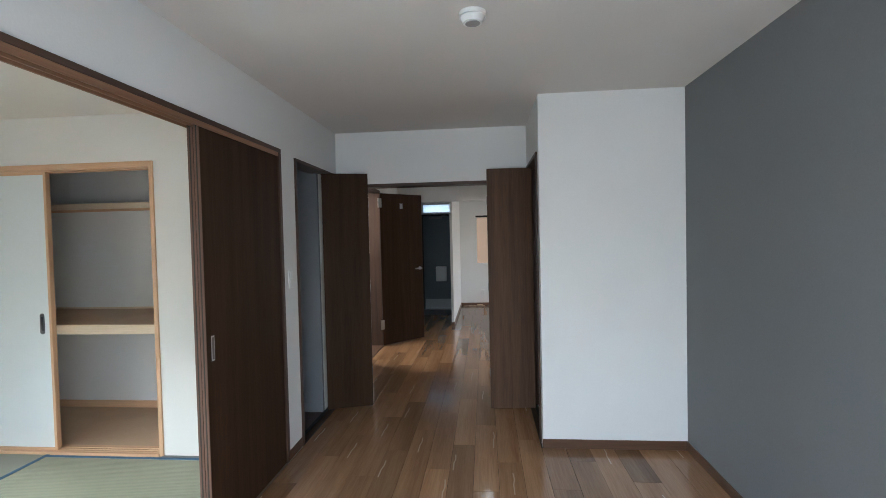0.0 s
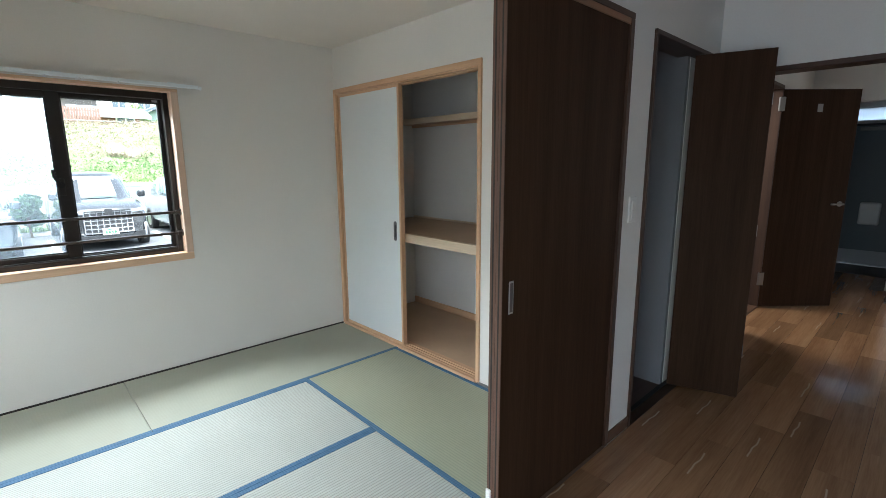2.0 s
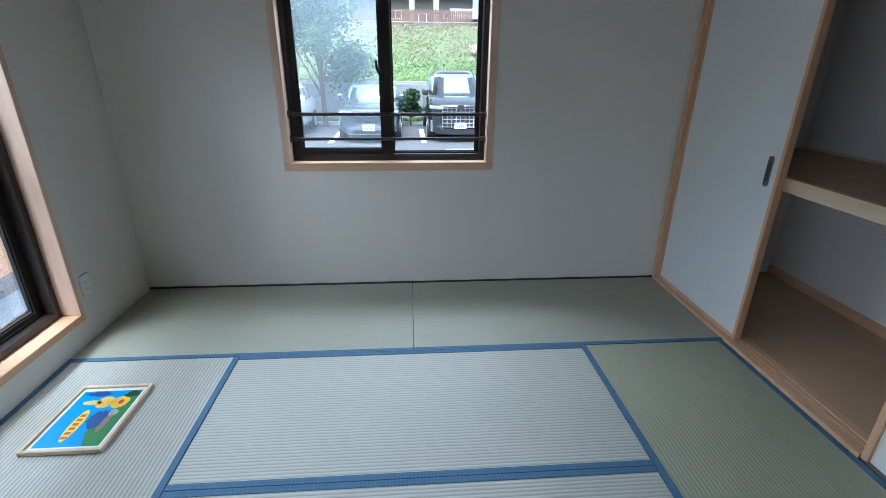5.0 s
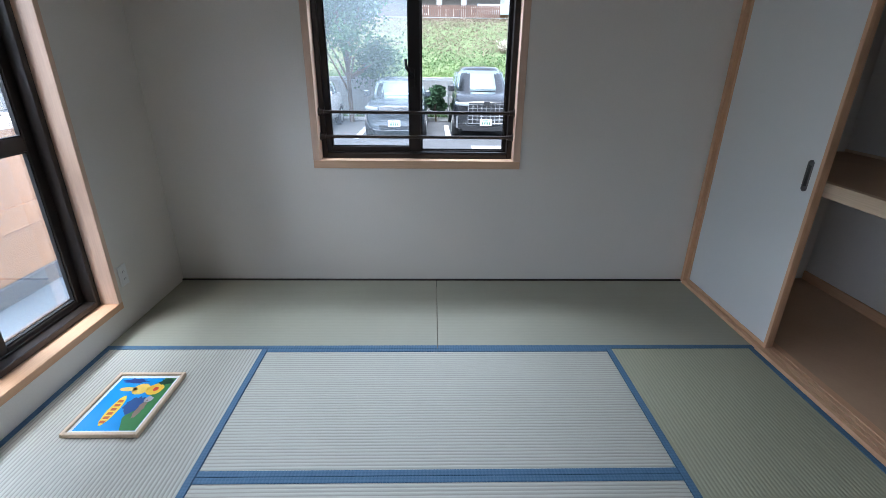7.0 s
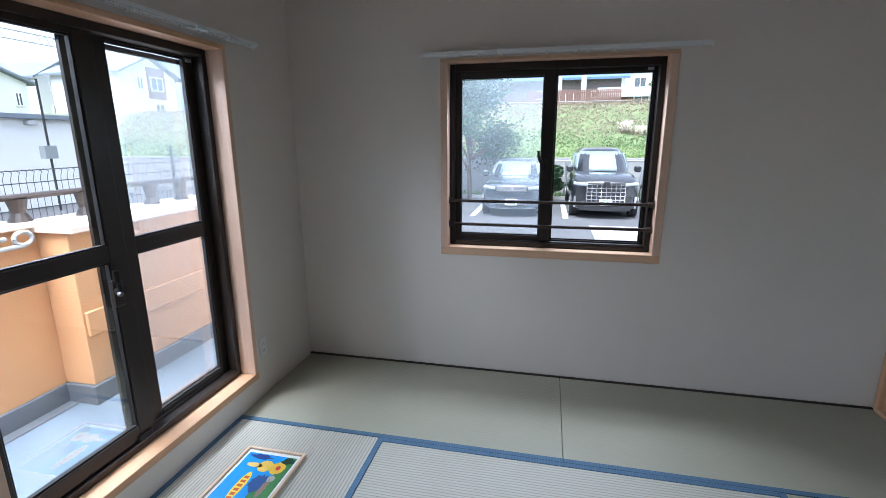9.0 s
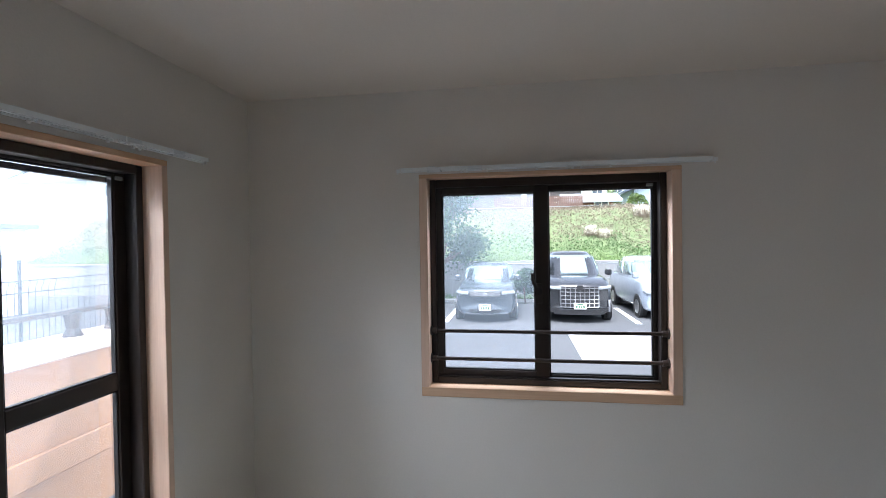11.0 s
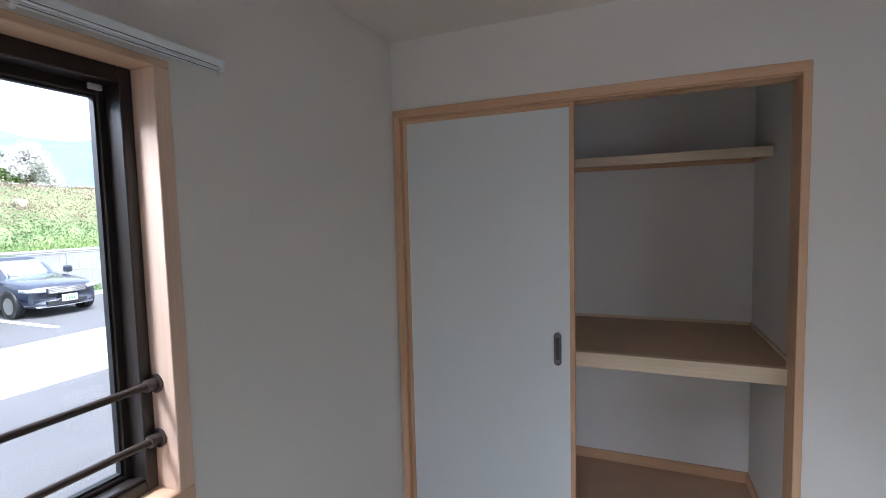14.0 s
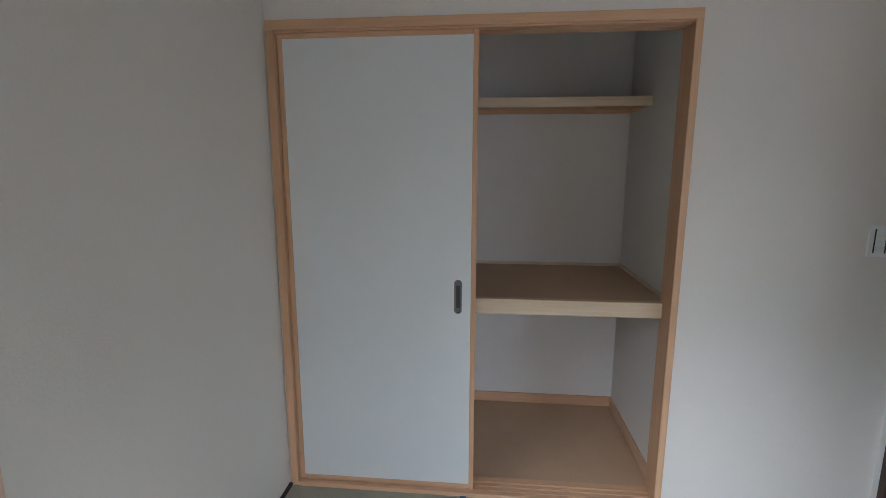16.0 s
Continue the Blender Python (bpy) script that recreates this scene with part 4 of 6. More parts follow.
# ---- framed picture on the mat ----
pf = thing("framed_picture", (-2.40, 0.665, 0.0), "framed colourful cartoon print lying flat on the rush mat", "picture")
px0, px1, py0, py1 = -2.592, -2.212, 0.518, 0.812
part("frame", boxes((px0, px1, py0, py0 + 0.014, 0.003, 0.022), (px0, px1, py1 - 0.014, py1, 0.003, 0.022), (px0, px0 + 0.014, py0 + 0.014, py1 - 0.014, 0.003, 0.022), (px1 - 0.014, px1, py0 + 0.014, py1 - 0.014, 0.003, 0.022), bevel=0.002), PINE_FACE, pf, "pale wooden frame")
part("mount", boxes((px0 + 0.014, px1 - 0.014, py0 + 0.014, py1 - 0.014, 0.003, 0.012)), PLASTIC, pf, "white mount")


def flat(name, colour, rough=0.35):
    return mottled(name, colour, rough, 0.06, 9, 200, 0.0, 0.0005)


def outline(points, z0, z1):
    bm = bmesh.new()
    f = bm.faces.new([bm.verts.new((x, y, z0)) for x, y in points])
    top = bmesh.ops.extrude_face_region(bm, geom=[f])
    bmesh.ops.translate(bm, verts=[v for v in top["geom"] if isinstance(v, bmesh.types.BMVert)], vec=(0, 0, z1 - z0))
    return bm


def blob(cx, cy, rx, ry, z0, z1, n=24, wob=0.0, seed=0):
    r = random.Random(seed)
    return outline([(cx + rx * math.cos(2 * math.pi * k / n) * (1 + wob * r.uniform(-1, 1)), cy + ry * math.sin(2 * math.pi * k / n) * (1 + wob * r.uniform(-1, 1))) for k in range(n)], z0, z1)


ix0, ix1, iy0, iy1 = px0 + 0.032, px1 - 0.030, py0 + 0.028, py1 - 0.028
# the print is seen with its top towards the window wall, its upper edge on the south side
part("print_ground", boxes((ix0, ix1, iy0, iy1, 0.012, 0.0126)), flat("print_blue", (0.02, 0.30, 0.72)), pf, "bright blue printed ground")
part("print_shape", outline([(ix0, iy1), (ix0, iy1 - 0.05), (ix0 + 0.09, iy1 - 0.035), (ix0 + 0.16, iy1 - 0.075), (ix0 + 0.25, iy1 - 0.09), (ix1, iy1 - 0.06), (ix1, iy1)], 0.0126, 0.0129), flat("print_green", (0.06, 0.22, 0.07)), pf, "dark green printed band")
part("print_shape", blob(ix0 + 0.075, iy1 - 0.055, 0.038, 0.034, 0.0129, 0.0132, 24, 0.06, 2), flat("print_yellow", (0.80, 0.50, 0.05)), pf, "yellow printed shape")
part("print_shape", blob(ix0 + 0.075, iy1 - 0.115, 0.036, 0.034, 0.0129, 0.0132, 24, 0.06, 3), flat("print_gold", (0.82, 0.55, 0.10)), pf, "yellow printed shape")
part("print_shape", blob(ix0 + 0.075, iy1 - 0.165, 0.014, 0.040, 0.0129, 0.0132, 16, 0.1, 4), flat("print_gold_pale", (0.80, 0.58, 0.16)), pf, "yellow printed shape")
part("print_shape", blob(ix0 + 0.074, iy1 - 0.052, 0.014, 0.011, 0.0132, 0.0134, 14, 0.1, 5), flat("print_red", (0.60, 0.06, 0.03)), pf, "red printed spot")
part("print_shape", blob(ix0 + 0.175, iy1 - 0.085, 0.05, 0.036, 0.0129, 0.0132, 26, 0.2, 6), flat("print_navy", (0.03, 0.09, 0.26)), pf, "dark blue printed shape")
part("print_shape", blob(ix0 + 0.20, iy1 - 0.050, 0.05, 0.014, 0.0132, 0.0134, 22, 0.25, 7), flat("print_brown", (0.28, 0.20, 0.16)), pf, "grey-brown printed shape")
part("print_shape", blob(ix0 + 0.14, iy1 - 0.045, 0.022, 0.016, 0.0132, 0.0134, 18, 0.25, 8), flat("print_grey", (0.42, 0.40, 0.40)), pf, "grey printed shape")
part("print_shape", blob(ix0 + 0.025, iy1 - 0.03, 0.022, 0.03, 0.0132, 0.0134, 20, 0.3, 9), flat("print_leaf", (0.02, 0.06, 0.03)), pf, "black-green printed leaves")
part("print_shape", blob(ix0 + 0.02, iy0 + 0.07, 0.016, 0.05, 0.0129, 0.0132, 22, 0.3, 10), flat("print_indigo", (0.02, 0.05, 0.22)), pf, "indigo printed leaves")
tag = part("print_banner", blob(ix0 + 0.205, iy0 + 0.085, 0.088, 0.021, 0.0129, 0.0132, 30, 0.02, 11), flat("print_banner_yellow", (0.85, 0.62, 0.06)), pf, "yellow printed title banner")
for k in range(6):
    x = ix0 + 0.145 + 0.024 * k
    part("title_bar", boxes((x, x + 0.015, iy0 + 0.074, iy0 + 0.096, 0.0132, 0.0135)), flat("print_title_red", (0.55, 0.12, 0.02)), tag, "red bar of unreadable title lettering")

# ---- outside: ground, car park ----
ASPHALT = mottled("asphalt", (0.085, 0.087, 0.092), 0.9, 0.16, 0.6, 55, 0.5, 0.006)
CONCRETE = mottled("pale_concrete", (0.42, 0.42, 0.41), 0.85, 0.08, 0.7, 40, 0.3, 0.004)
BLOCK = mottled("block_wall", (0.26, 0.26, 0.26), 0.9, 0.12, 0.9, 30, 0.4, 0.006)
LINE = mottled("road_paint", (0.72, 0.72, 0.70), 0.8, 0.08, 3, 70, 0.3, 0.002)
GZ = -0.76
ground = bmesh.new()
bmesh.ops.create_grid(ground, x_segments=8, y_segments=8, size=600, matrix=Matrix.Translation((-100, 0, GZ)))
setting("ground", ground, ASPHALT, "grey asphalt of the car park", "ground")
for x0, x1, y in ((-17.3, -14.3, -0.26), (-17.3, -14.3, 2.39), (-17.3, -14.3, 4.96), (-17.3, -14.3, 7.70), (-17.3, -13.85, -2.6), (-9.2, -6.4, 0.60), (-9.2, -6.4, 3.12), (-9.2, -6.4, -1.9)):
    setting("parking_line", boxes((x0, x1, y - 0.075, y + 0.075, GZ + 0.001, GZ + 0.006)), LINE, "white painted parking line", "road marking")
setting("concrete_strip", boxes((-13.2, -10.1, 2.93, 5.90, GZ - 0.05, GZ + 0.012), (-13.2, -10.1, 5.915, 8.9, GZ - 0.05, GZ + 0.012), (-13.2, -10.1, 8.915, 12.0, GZ - 0.05, GZ + 0.012), bevel=0.004), CONCRETE, "pale concrete slabs across the car park", "pavement")
setting("kerb", boxes((-18.65, -18.45, -12, 30, GZ, GZ + 0.12), bevel=0.015), CONCRETE, "pale concrete kerb behind the parked cars", "kerb")
setting("low_wall", boxes((-20.2, -20.0, -45, 60, GZ, 0.62), (-20.24, -19.96, -45, 60, 0.62, 0.70), bevel=0.01), BLOCK, "grey block retaining wall under the bank", "wall")

# grass verge in front of the low wall
verge = bmesh.new()
bmesh.ops.create_grid(verge, x_segments=2, y_segments=30, size=0.5, matrix=Matrix.Translation((-19.3, 8, GZ + 0.04)) @ Matrix.Diagonal((1.3, 42, 1, 1)))
GRASS = mottled("grass_ground", (0.11, 0.15, 0.06), 0.95, 0.45, 0.8, 9, 0.8, 0.05)
setting("verge", verge, GRASS, "narrow grass verge along the wall", "grass")

wf2 = thing("wire_fence", (-18.9, 5, GZ), "grey wire fence with steel posts behind the cars", "fence")
FENCE_GREY = mottled("galvanised", (0.30, 0.32, 0.33), 0.5, 0.1, 4, 60, 0.05, 0.001, 0.5, 0.6)
for k in range(18):
    y = -9.5 + 2.0 * k
    part("post", rods(((-18.9, y, GZ), (-18.9, y, 0.66), 0.03)), FENCE_GREY, wf2)
part("top_rail", rods(((-18.9, -9.5, 0.64), (-18.9, 24.5, 0.64), 0.022)), FENCE_GREY, wf2)
part("middle_rail", rods(((-18.9, -9.5, 0.10), (-18.9, 24.5, 0.10), 0.016)), FENCE_GREY, wf2)
wires = bmesh.new()
for k in range(190):
    y = -9.5 + 0.18 * k
    rod(wires, (-18.9, y, GZ + 0.08), (-18.9, y, 0.64), 0.005, 4)
tagged(part("fence_wire", wires, FENCE_GREY, wf2), kind="stuff")

# ---- bank, plateau and wooded hill ----


def bank_height(x, y):
    if x > -20.2:
        return GZ
    s = min(1.0, (-20.2 - x) / 5.8)
    return 0.62 + 2.45 * (s * s * (3 - 2 * s)) + (0.16 * noise.noise(Vector((x * 0.5, y * 0.5, 0))) + 0.12 * noise.noise(Vector((x * 1.7, y * 1.7, 4)))) * min(1.0, 4 * s) + 0.012 * max(0, -26 - x)


bk = bmesh.new()
xs = [-20.1 - 0.45 * k for k in range(16)] + [-28, -31, -36, -45, -60, -90]
ys = [-60 + 1.0 * k for k in range(131)]
grid = [[bk.verts.new((x, y, bank_height(x - 0.15, y))) for y in ys] for x in xs]
for r0, r1 in zip(grid, grid[1:]):
    for k in range(len(ys) - 1):
        bk.faces.new((r0[k], r0[k + 1], r1[k + 1], r1[k]))
BANK = mottled("bank_soil_and_weeds", (0.15, 0.19, 0.09), 0.95, 0.3, 0.5, 5, 0.9, 0.08)
setting("bank", bk, BANK, "overgrown earth bank with weeds", "bank")


def leaf_material(name, dark, light, dry=None):
    m = shader(name, dark, 0.7, 0, 0.2)
    t = m.node_tree
    g = t.nodes.new("ShaderNodeNewGeometry")
    stops = [(0.0, dark), (0.7, light)] + ([(0.86, dry)] if dry else [])
    c = ramp(m, g.outputs["Random Per Island"], stops)
    patch = noise_node(m, coords(m), 0.35, 3)
    c = mix(m, 0.5, c, mix(m, patch, scaled(dark, 0.9), scaled(light, 1.1)))
    set_input(m, "Base Color", c)
    return m


WEED = leaf_material("weed_leaves", (0.075, 0.145, 0.055), (0.135, 0.22, 0.09), (0.20, 0.21, 0.12))
SCRUB = leaf_material("dry_scrub", (0.165, 0.145, 0.10), (0.265, 0.215, 0.165), (0.36, 0.28, 0.22))
LEAF = leaf_material("tree_leaves", (0.028, 0.062, 0.034), (0.062, 0.115, 0.058))
HEDGE = leaf_material("hedge_leaves", (0.06, 0.10, 0.03), (0.14, 0.19, 0.06))
PAMPAS = leaf_material("pampas_plumes", (0.66, 0.61, 0.50), (0.80, 0.76, 0.65))
BARK = mottled("bark", (0.10, 0.075, 0.055), 0.95, 0.3, 3, 25, 0.8, 0.02)


def leaves(name, spots, sizes, seed, long=1.0, up=0.5, wide=0.32):
    """Many small folded leaf blades at the given spots, as one mesh."""
    r = np.random.default_rng(seed)
    p = np.array(spots, float)
    n = len(p)
    s = r.uniform(*sizes, (n, 1))
    d = r.normal(0, 1, (n, 3)) * (1, 1, 0.6) + (0, 0, up)
    d /= np.linalg.norm(d, axis=1, keepdims=True)
    q = np.cross(d, r.normal(0, 1, (n, 3)))
    q /= np.linalg.norm(q, axis=1, keepdims=True)
    half = p + d * s * 0.5 * long
    verts = np.stack([p, half + q * s * wide, p + d * s * long, half - q * s * wide], 1).reshape(-1, 3)
    at = np.arange(n)[:, None] * 4
    faces = np.concatenate([at + (0, 1, 2), at + (0, 2, 3)], 1).reshape(-1, 3)
    me = bpy.data.meshes.new(name)
    me.from_pydata(verts.tolist(), [], faces.tolist())
    return me


def foliage(name, spots, sizes, seed, material, parent=None, long=1.0, up=0.5, label="", category="", wide=0.32):
    me = leaves(name, spots, sizes, seed, long, up, wide)
    me.materials.append(material)
    ob = new(name, me)
    if parent:
        ob.parent = parent
        ob.matrix_parent_inverse = base_inverse(parent)
        if label:
            ob["label"] = label
    else:
        tagged(ob, label, category, kind="stuff")
    return ob


rb = random.Random(11)
low_spots, mid_spots, high_spots = [], [], []
for k in range(150000):
    x, y = -20.15 - 6.3 * rb.random(), rb.uniform(-22, 30)
    tall = max(0.0, noise.noise(Vector((x * 0.9, y * 0.9, 7))))
    dry = -20.75 - x + 1.6 * noise.noise(Vector((x * 0.45, y * 0.3, 3))) + rb.gauss(0, 0.35)
    spot = (x, y, bank_height(x - 0.15, y) + rb.uniform(0, 0.06 + 0.30 * tall))
    (low_spots if dry < 0 else mid_spots if dry < 1.35 else high_spots).append(spot)
foliage("bank_grass", low_spots, (0.05, 0.13), 1, leaf_material("bank_grass_blades", (0.12, 0.19, 0.06), (0.19, 0.27, 0.10)), long=1.2, up=1.2, wide=0.14, label="fresh green grass at the foot of the bank", category="grass")
foliage("bank_weeds", mid_spots, (0.04, 0.11), 6, WEED, label="thick green weeds growing over the bank", category="weeds")
foliage("bank_scrub", high_spots, (0.04, 0.12), 2, SCRUB, wide=0.2, label="brownish dry scrub on the upper bank", category="scrub")
vs = [(rb.uniform(-19.9, -18.7), rb.uniform(-8, 24), GZ + 0.04) for k in range(5000)]
foliage("verge_grass", vs, (0.08, 0.20), 3, WEED, long=1.4, up=1.6, wide=0.12, label="tufts of grass along the verge", category="grass")
for x, y, s in ((-22.7, 5.05, 0.75), (-22.6, 5.65, 0.65), (-24.0, 7.5, 0.85), (-24.1, 7.95, 0.8), (-23.2, 9.5, 0.7), (-23.4, 11.6, 0.5), (-22.9, -2.2, 0.5)):
    z = bank_height(x, y)
    tuft = thing("pampas_grass", (x, y, z), "pale dry pampas grass clump on the bank", "grass clump", "pampas clumps on the bank")
    pts = [(x + rb.gauss(0, 0.12) * s, y + rb.gauss(0, 0.17) * s, z + rb.uniform(0.15, 0.62) * s) for k in range(240)]
    foliage("plumes", pts, (0.10 * s, 0.26 * s), int(y * 10) + 50, PAMPAS, tuft, 1.2, 1.5, wide=0.09)
    st_pts = [(x + rb.gauss(0, 0.12), y + rb.gauss(0, 0.20), z) for k in range(160)]
    foliage("stalks", st_pts, (0.3 * s, 0.6 * s), int(y * 10) + 51, SCRUB, tuft, 1.3, 3.0, "dry brown stalks", wide=0.025)

hill = bmesh.new()
hx, hy = [-95 - 4 * k for k in range(34)], [-160 + 4 * k for k in range(105)]


def hill_height(x, y):
    s = min(1.0, max(0.0, (-95 - x) / 100))
    return 3 + (29 + 5 * noise.noise(Vector((y * 0.012, 2, 0))) + 7 * noise.noise(Vector((x * 0.02, y * 0.02, 1)))) * s * (2 - s) + 1.4 * noise.noise(Vector((x * 0.15, y * 0.15, 5)))


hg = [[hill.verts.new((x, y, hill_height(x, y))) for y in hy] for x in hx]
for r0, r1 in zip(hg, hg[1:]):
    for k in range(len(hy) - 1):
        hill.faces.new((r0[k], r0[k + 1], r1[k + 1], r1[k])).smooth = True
# blue-grey puts the haze of distance into the hill's colour
setting("hill", hill, mottled("hazy_wooded_hill", (0.10, 0.14, 0.18), 0.95, 0.3, 0.12, 0.6, 0.6, 0.8), "distant wooded hill, haze in its colour", "hill")

def tree(x, y, z, height, spread, seed, label, trunk=0.09, leaf=None, crown_label="dense dark green leaves"):
    r = random.Random(seed)
    ob = thing("tree", (x, y, z), label, "tree")
    bm = bmesh.new()
    top = Vector((x + 0.1, y - 0.05, z + height * 0.55))
    rod(bm, (x, y, z), top, trunk, 9, trunk * 0.6)
    tips = []
    for k in range(13):
        a = 2 * math.pi * k / 13 + r.uniform(-0.3, 0.3)
        h = r.uniform(0.30, 0.98)
        rad = spread * (1.15 - 0.55 * h) * r.uniform(0.55, 1.0)
        start = Vector((x, y, z)).lerp(top, min(1.0, 0.35 + 0.5 * h * r.random()))
        tip = Vector((x + rad * math.cos(a), y + rad * math.sin(a), z + height * h))
        rod(bm, start, tip, trunk * 0.42, 6, trunk * 0.12)
        tips.append(tip)
        for j in range(2):
            tip2 = tip + Vector((r.gauss(0, 0.3), r.gauss(0, 0.3), r.uniform(-0.2, 0.4))) * spread * 0.4
            rod(bm, start.lerp(tip, 0.6), tip2, trunk * 0.16, 5, trunk * 0.06)
            tips.append(tip2)
    part("trunk", bm, BARK, ob, "thin grey-brown branching trunk")
    pts = []
    for tip in tips:
        for j in range(360):
            pts.append(tuple(tip + Vector((r.gauss(0, 1), r.gauss(0, 1), r.gauss(0, 0.8))) * spread * 0.24))
    crown = foliage("crown", pts, (0.06, 0.15), seed + 1, leaf or LEAF, ob, 1.0, 0.2, crown_label)
    return ob


tree(-18.0, -0.95, GZ, 4.9, 1.45, 21, "small dark green tree beside the parked cars")
BLOSSOM = leaf_material("white_blossom", (0.66, 0.64, 0.62), (0.80, 0.78, 0.77), (0.30, 0.33, 0.22))
tree(-29.6, 14.9, 3.2, 1.9, 0.8, 27, "small tree in white blossom by the houses", 0.05, BLOSSOM, "white blossom with few leaves")
tree(-18.3, 2.05, GZ, 1.15, 0.26, 24, "small shrub between the parked cars", 0.03)


def shrub(x, y, z, rx, ry, rz, seed):
    r = random.Random(seed)
    ob = thing("round_bush", (x, y, z), "clipped round green bush on the bank top", "bush", "clipped bushes by the houses")
    pts = []
    for k in range(1100):
        d = Vector((r.gauss(0, 1), r.gauss(0, 1), abs(r.gauss(0, 1)))).normalized() * r.uniform(0.75, 1.0)
        pts.append((x + d.x * rx, y + d.y * ry, z + d.z * rz))
    foliage("foliage", pts, (0.07, 0.16), seed, HEDGE, ob)
    part("stem", rods(((x, y, z - 0.3), (x, y, z + rz * 0.8), 0.06), n=6), BARK, ob)


for i, (x, y, rx, ry, rz) in enumerate(((-29, 8.55, 0.6, 0.62, 0.85), (-29, 10.2, 0.6, 0.75, 0.75), (-30.6, 7.4, 0.5, 0.7, 1.4), (-29.5, 12.9, 0.5, 0.8, 0.6), (-29.5, 14.0, 0.6, 0.7, 0.9))):
    shrub(x, y, bank_height(x, y) + 0.12, rx, ry, rz, 300 + i)

# railing line along the top of the bank
tr = thing("track_railing", (-26.6, 5, 3.0), "low dark railing along the top of the bank", "railing")
for k in range(30):
    y = -18 + 1.6 * k
    part("post", rods(((-26.6, y, 2.9), (-26.6, y, 3.30), 0.02), n=6), FENCE_GREY, tr)
part("rail", rods(((-26.6, -18, 3.28), (-26.6, 28.5, 3.28), 0.022), n=6), FENCE_GREY, tr)
part("rail", rods(((-26.6, -18, 3.10), (-26.6, 28.5, 3.10), 0.016), n=6), FENCE_GREY, tr)
for y, h, r in ((2.25, 12.0, 0.15), (3.52, 12.5, 0.15), (12.25, 6.9, 0.055)):
    p = thing("utility_pole", (-28.0, y, 3.0), "pale grey concrete utility pole" if r > 0.1 else "thin dark service pole by the houses", "pole", "utility poles on the bank")
    bm = bmesh.new()
    rod(bm, (-28.0, y, 2.6), (-28.0, y, h), r, 14, r * 0.75)
    part("shaft", bm, CONCRETE if r > 0.1 else BARK, p)
    part("crossarm", rods(((-28.0, y - 4.5 * r, h - 0.6), (-28.0, y + 4.5 * r, h - 0.6), r * 0.35), n=8), FENCE_GREY, p)

bf = thing("slatted_fence", (-27.5, 3.2, 3.0), "low brown slatted wooden fence above the bank", "fence")
FENCE_BROWN = mottled("brown_fence_wood", (0.17, 0.105, 0.085), 0.85, 0.2, 1.2, 20, 0.3, 0.004)
for k in range(48):
    y = 0.6 + 0.1 * k
    part("slat", boxes((-27.53, -27.50, y, y + 0.085, 3.05, 3.93), bevel=0.004), FENCE_BROWN, bf)
for z in (3.25, 3.75):
    part("rail", boxes((-27.575, -27.53, 0.55, 5.4, z, z + 0.07), bevel=0.004), FENCE_BROWN, bf)

# ---- houses ----
HOUSE_WHITE = mottled("white_siding", (0.72, 0.72, 0.70), 0.8, 0.05, 0.5, 14, 0.2, 0.01)
HOUSE_CREAM = mottled("cream_siding", (0.60, 0.57, 0.52), 0.8, 0.06, 0.5, 14, 0.2, 0.01)
HOUSE_TAUPE = mottled("taupe_siding", (0.14, 0.12, 0.115), 0.8, 0.08, 0.5, 14, 0.2, 0.01)
HOUSE_BLUE = mottled("pale_blue_siding", (0.50, 0.60, 0.68), 0.8, 0.05, 0.5, 14, 0.2, 0.01)
HOUSE_BROWN = mottled("brown_boards", (0.16, 0.075, 0.05), 0.8, 0.15, 0.8, 14, 0.3, 0.01)
ROOF_SLATE = mottled("slate_roof", (0.16, 0.19, 0.22), 0.7, 0.12, 0.5, 8, 0.4, 0.02)
ROOF_BLUE = mottled("blue_metal_roof", (0.10, 0.17, 0.27), 0.5, 0.12, 0.5, 8, 0.3, 0.02)
ROOF_PALE = mottled("pale_metal_roof", (0.34, 0.39, 0.42), 0.5, 0.08, 0.5, 8, 0.3, 0.02)
PANE_FAR = shader("dark_house_glass", (0.05, 0.07, 0.09), 0.08, 0, 0.8)


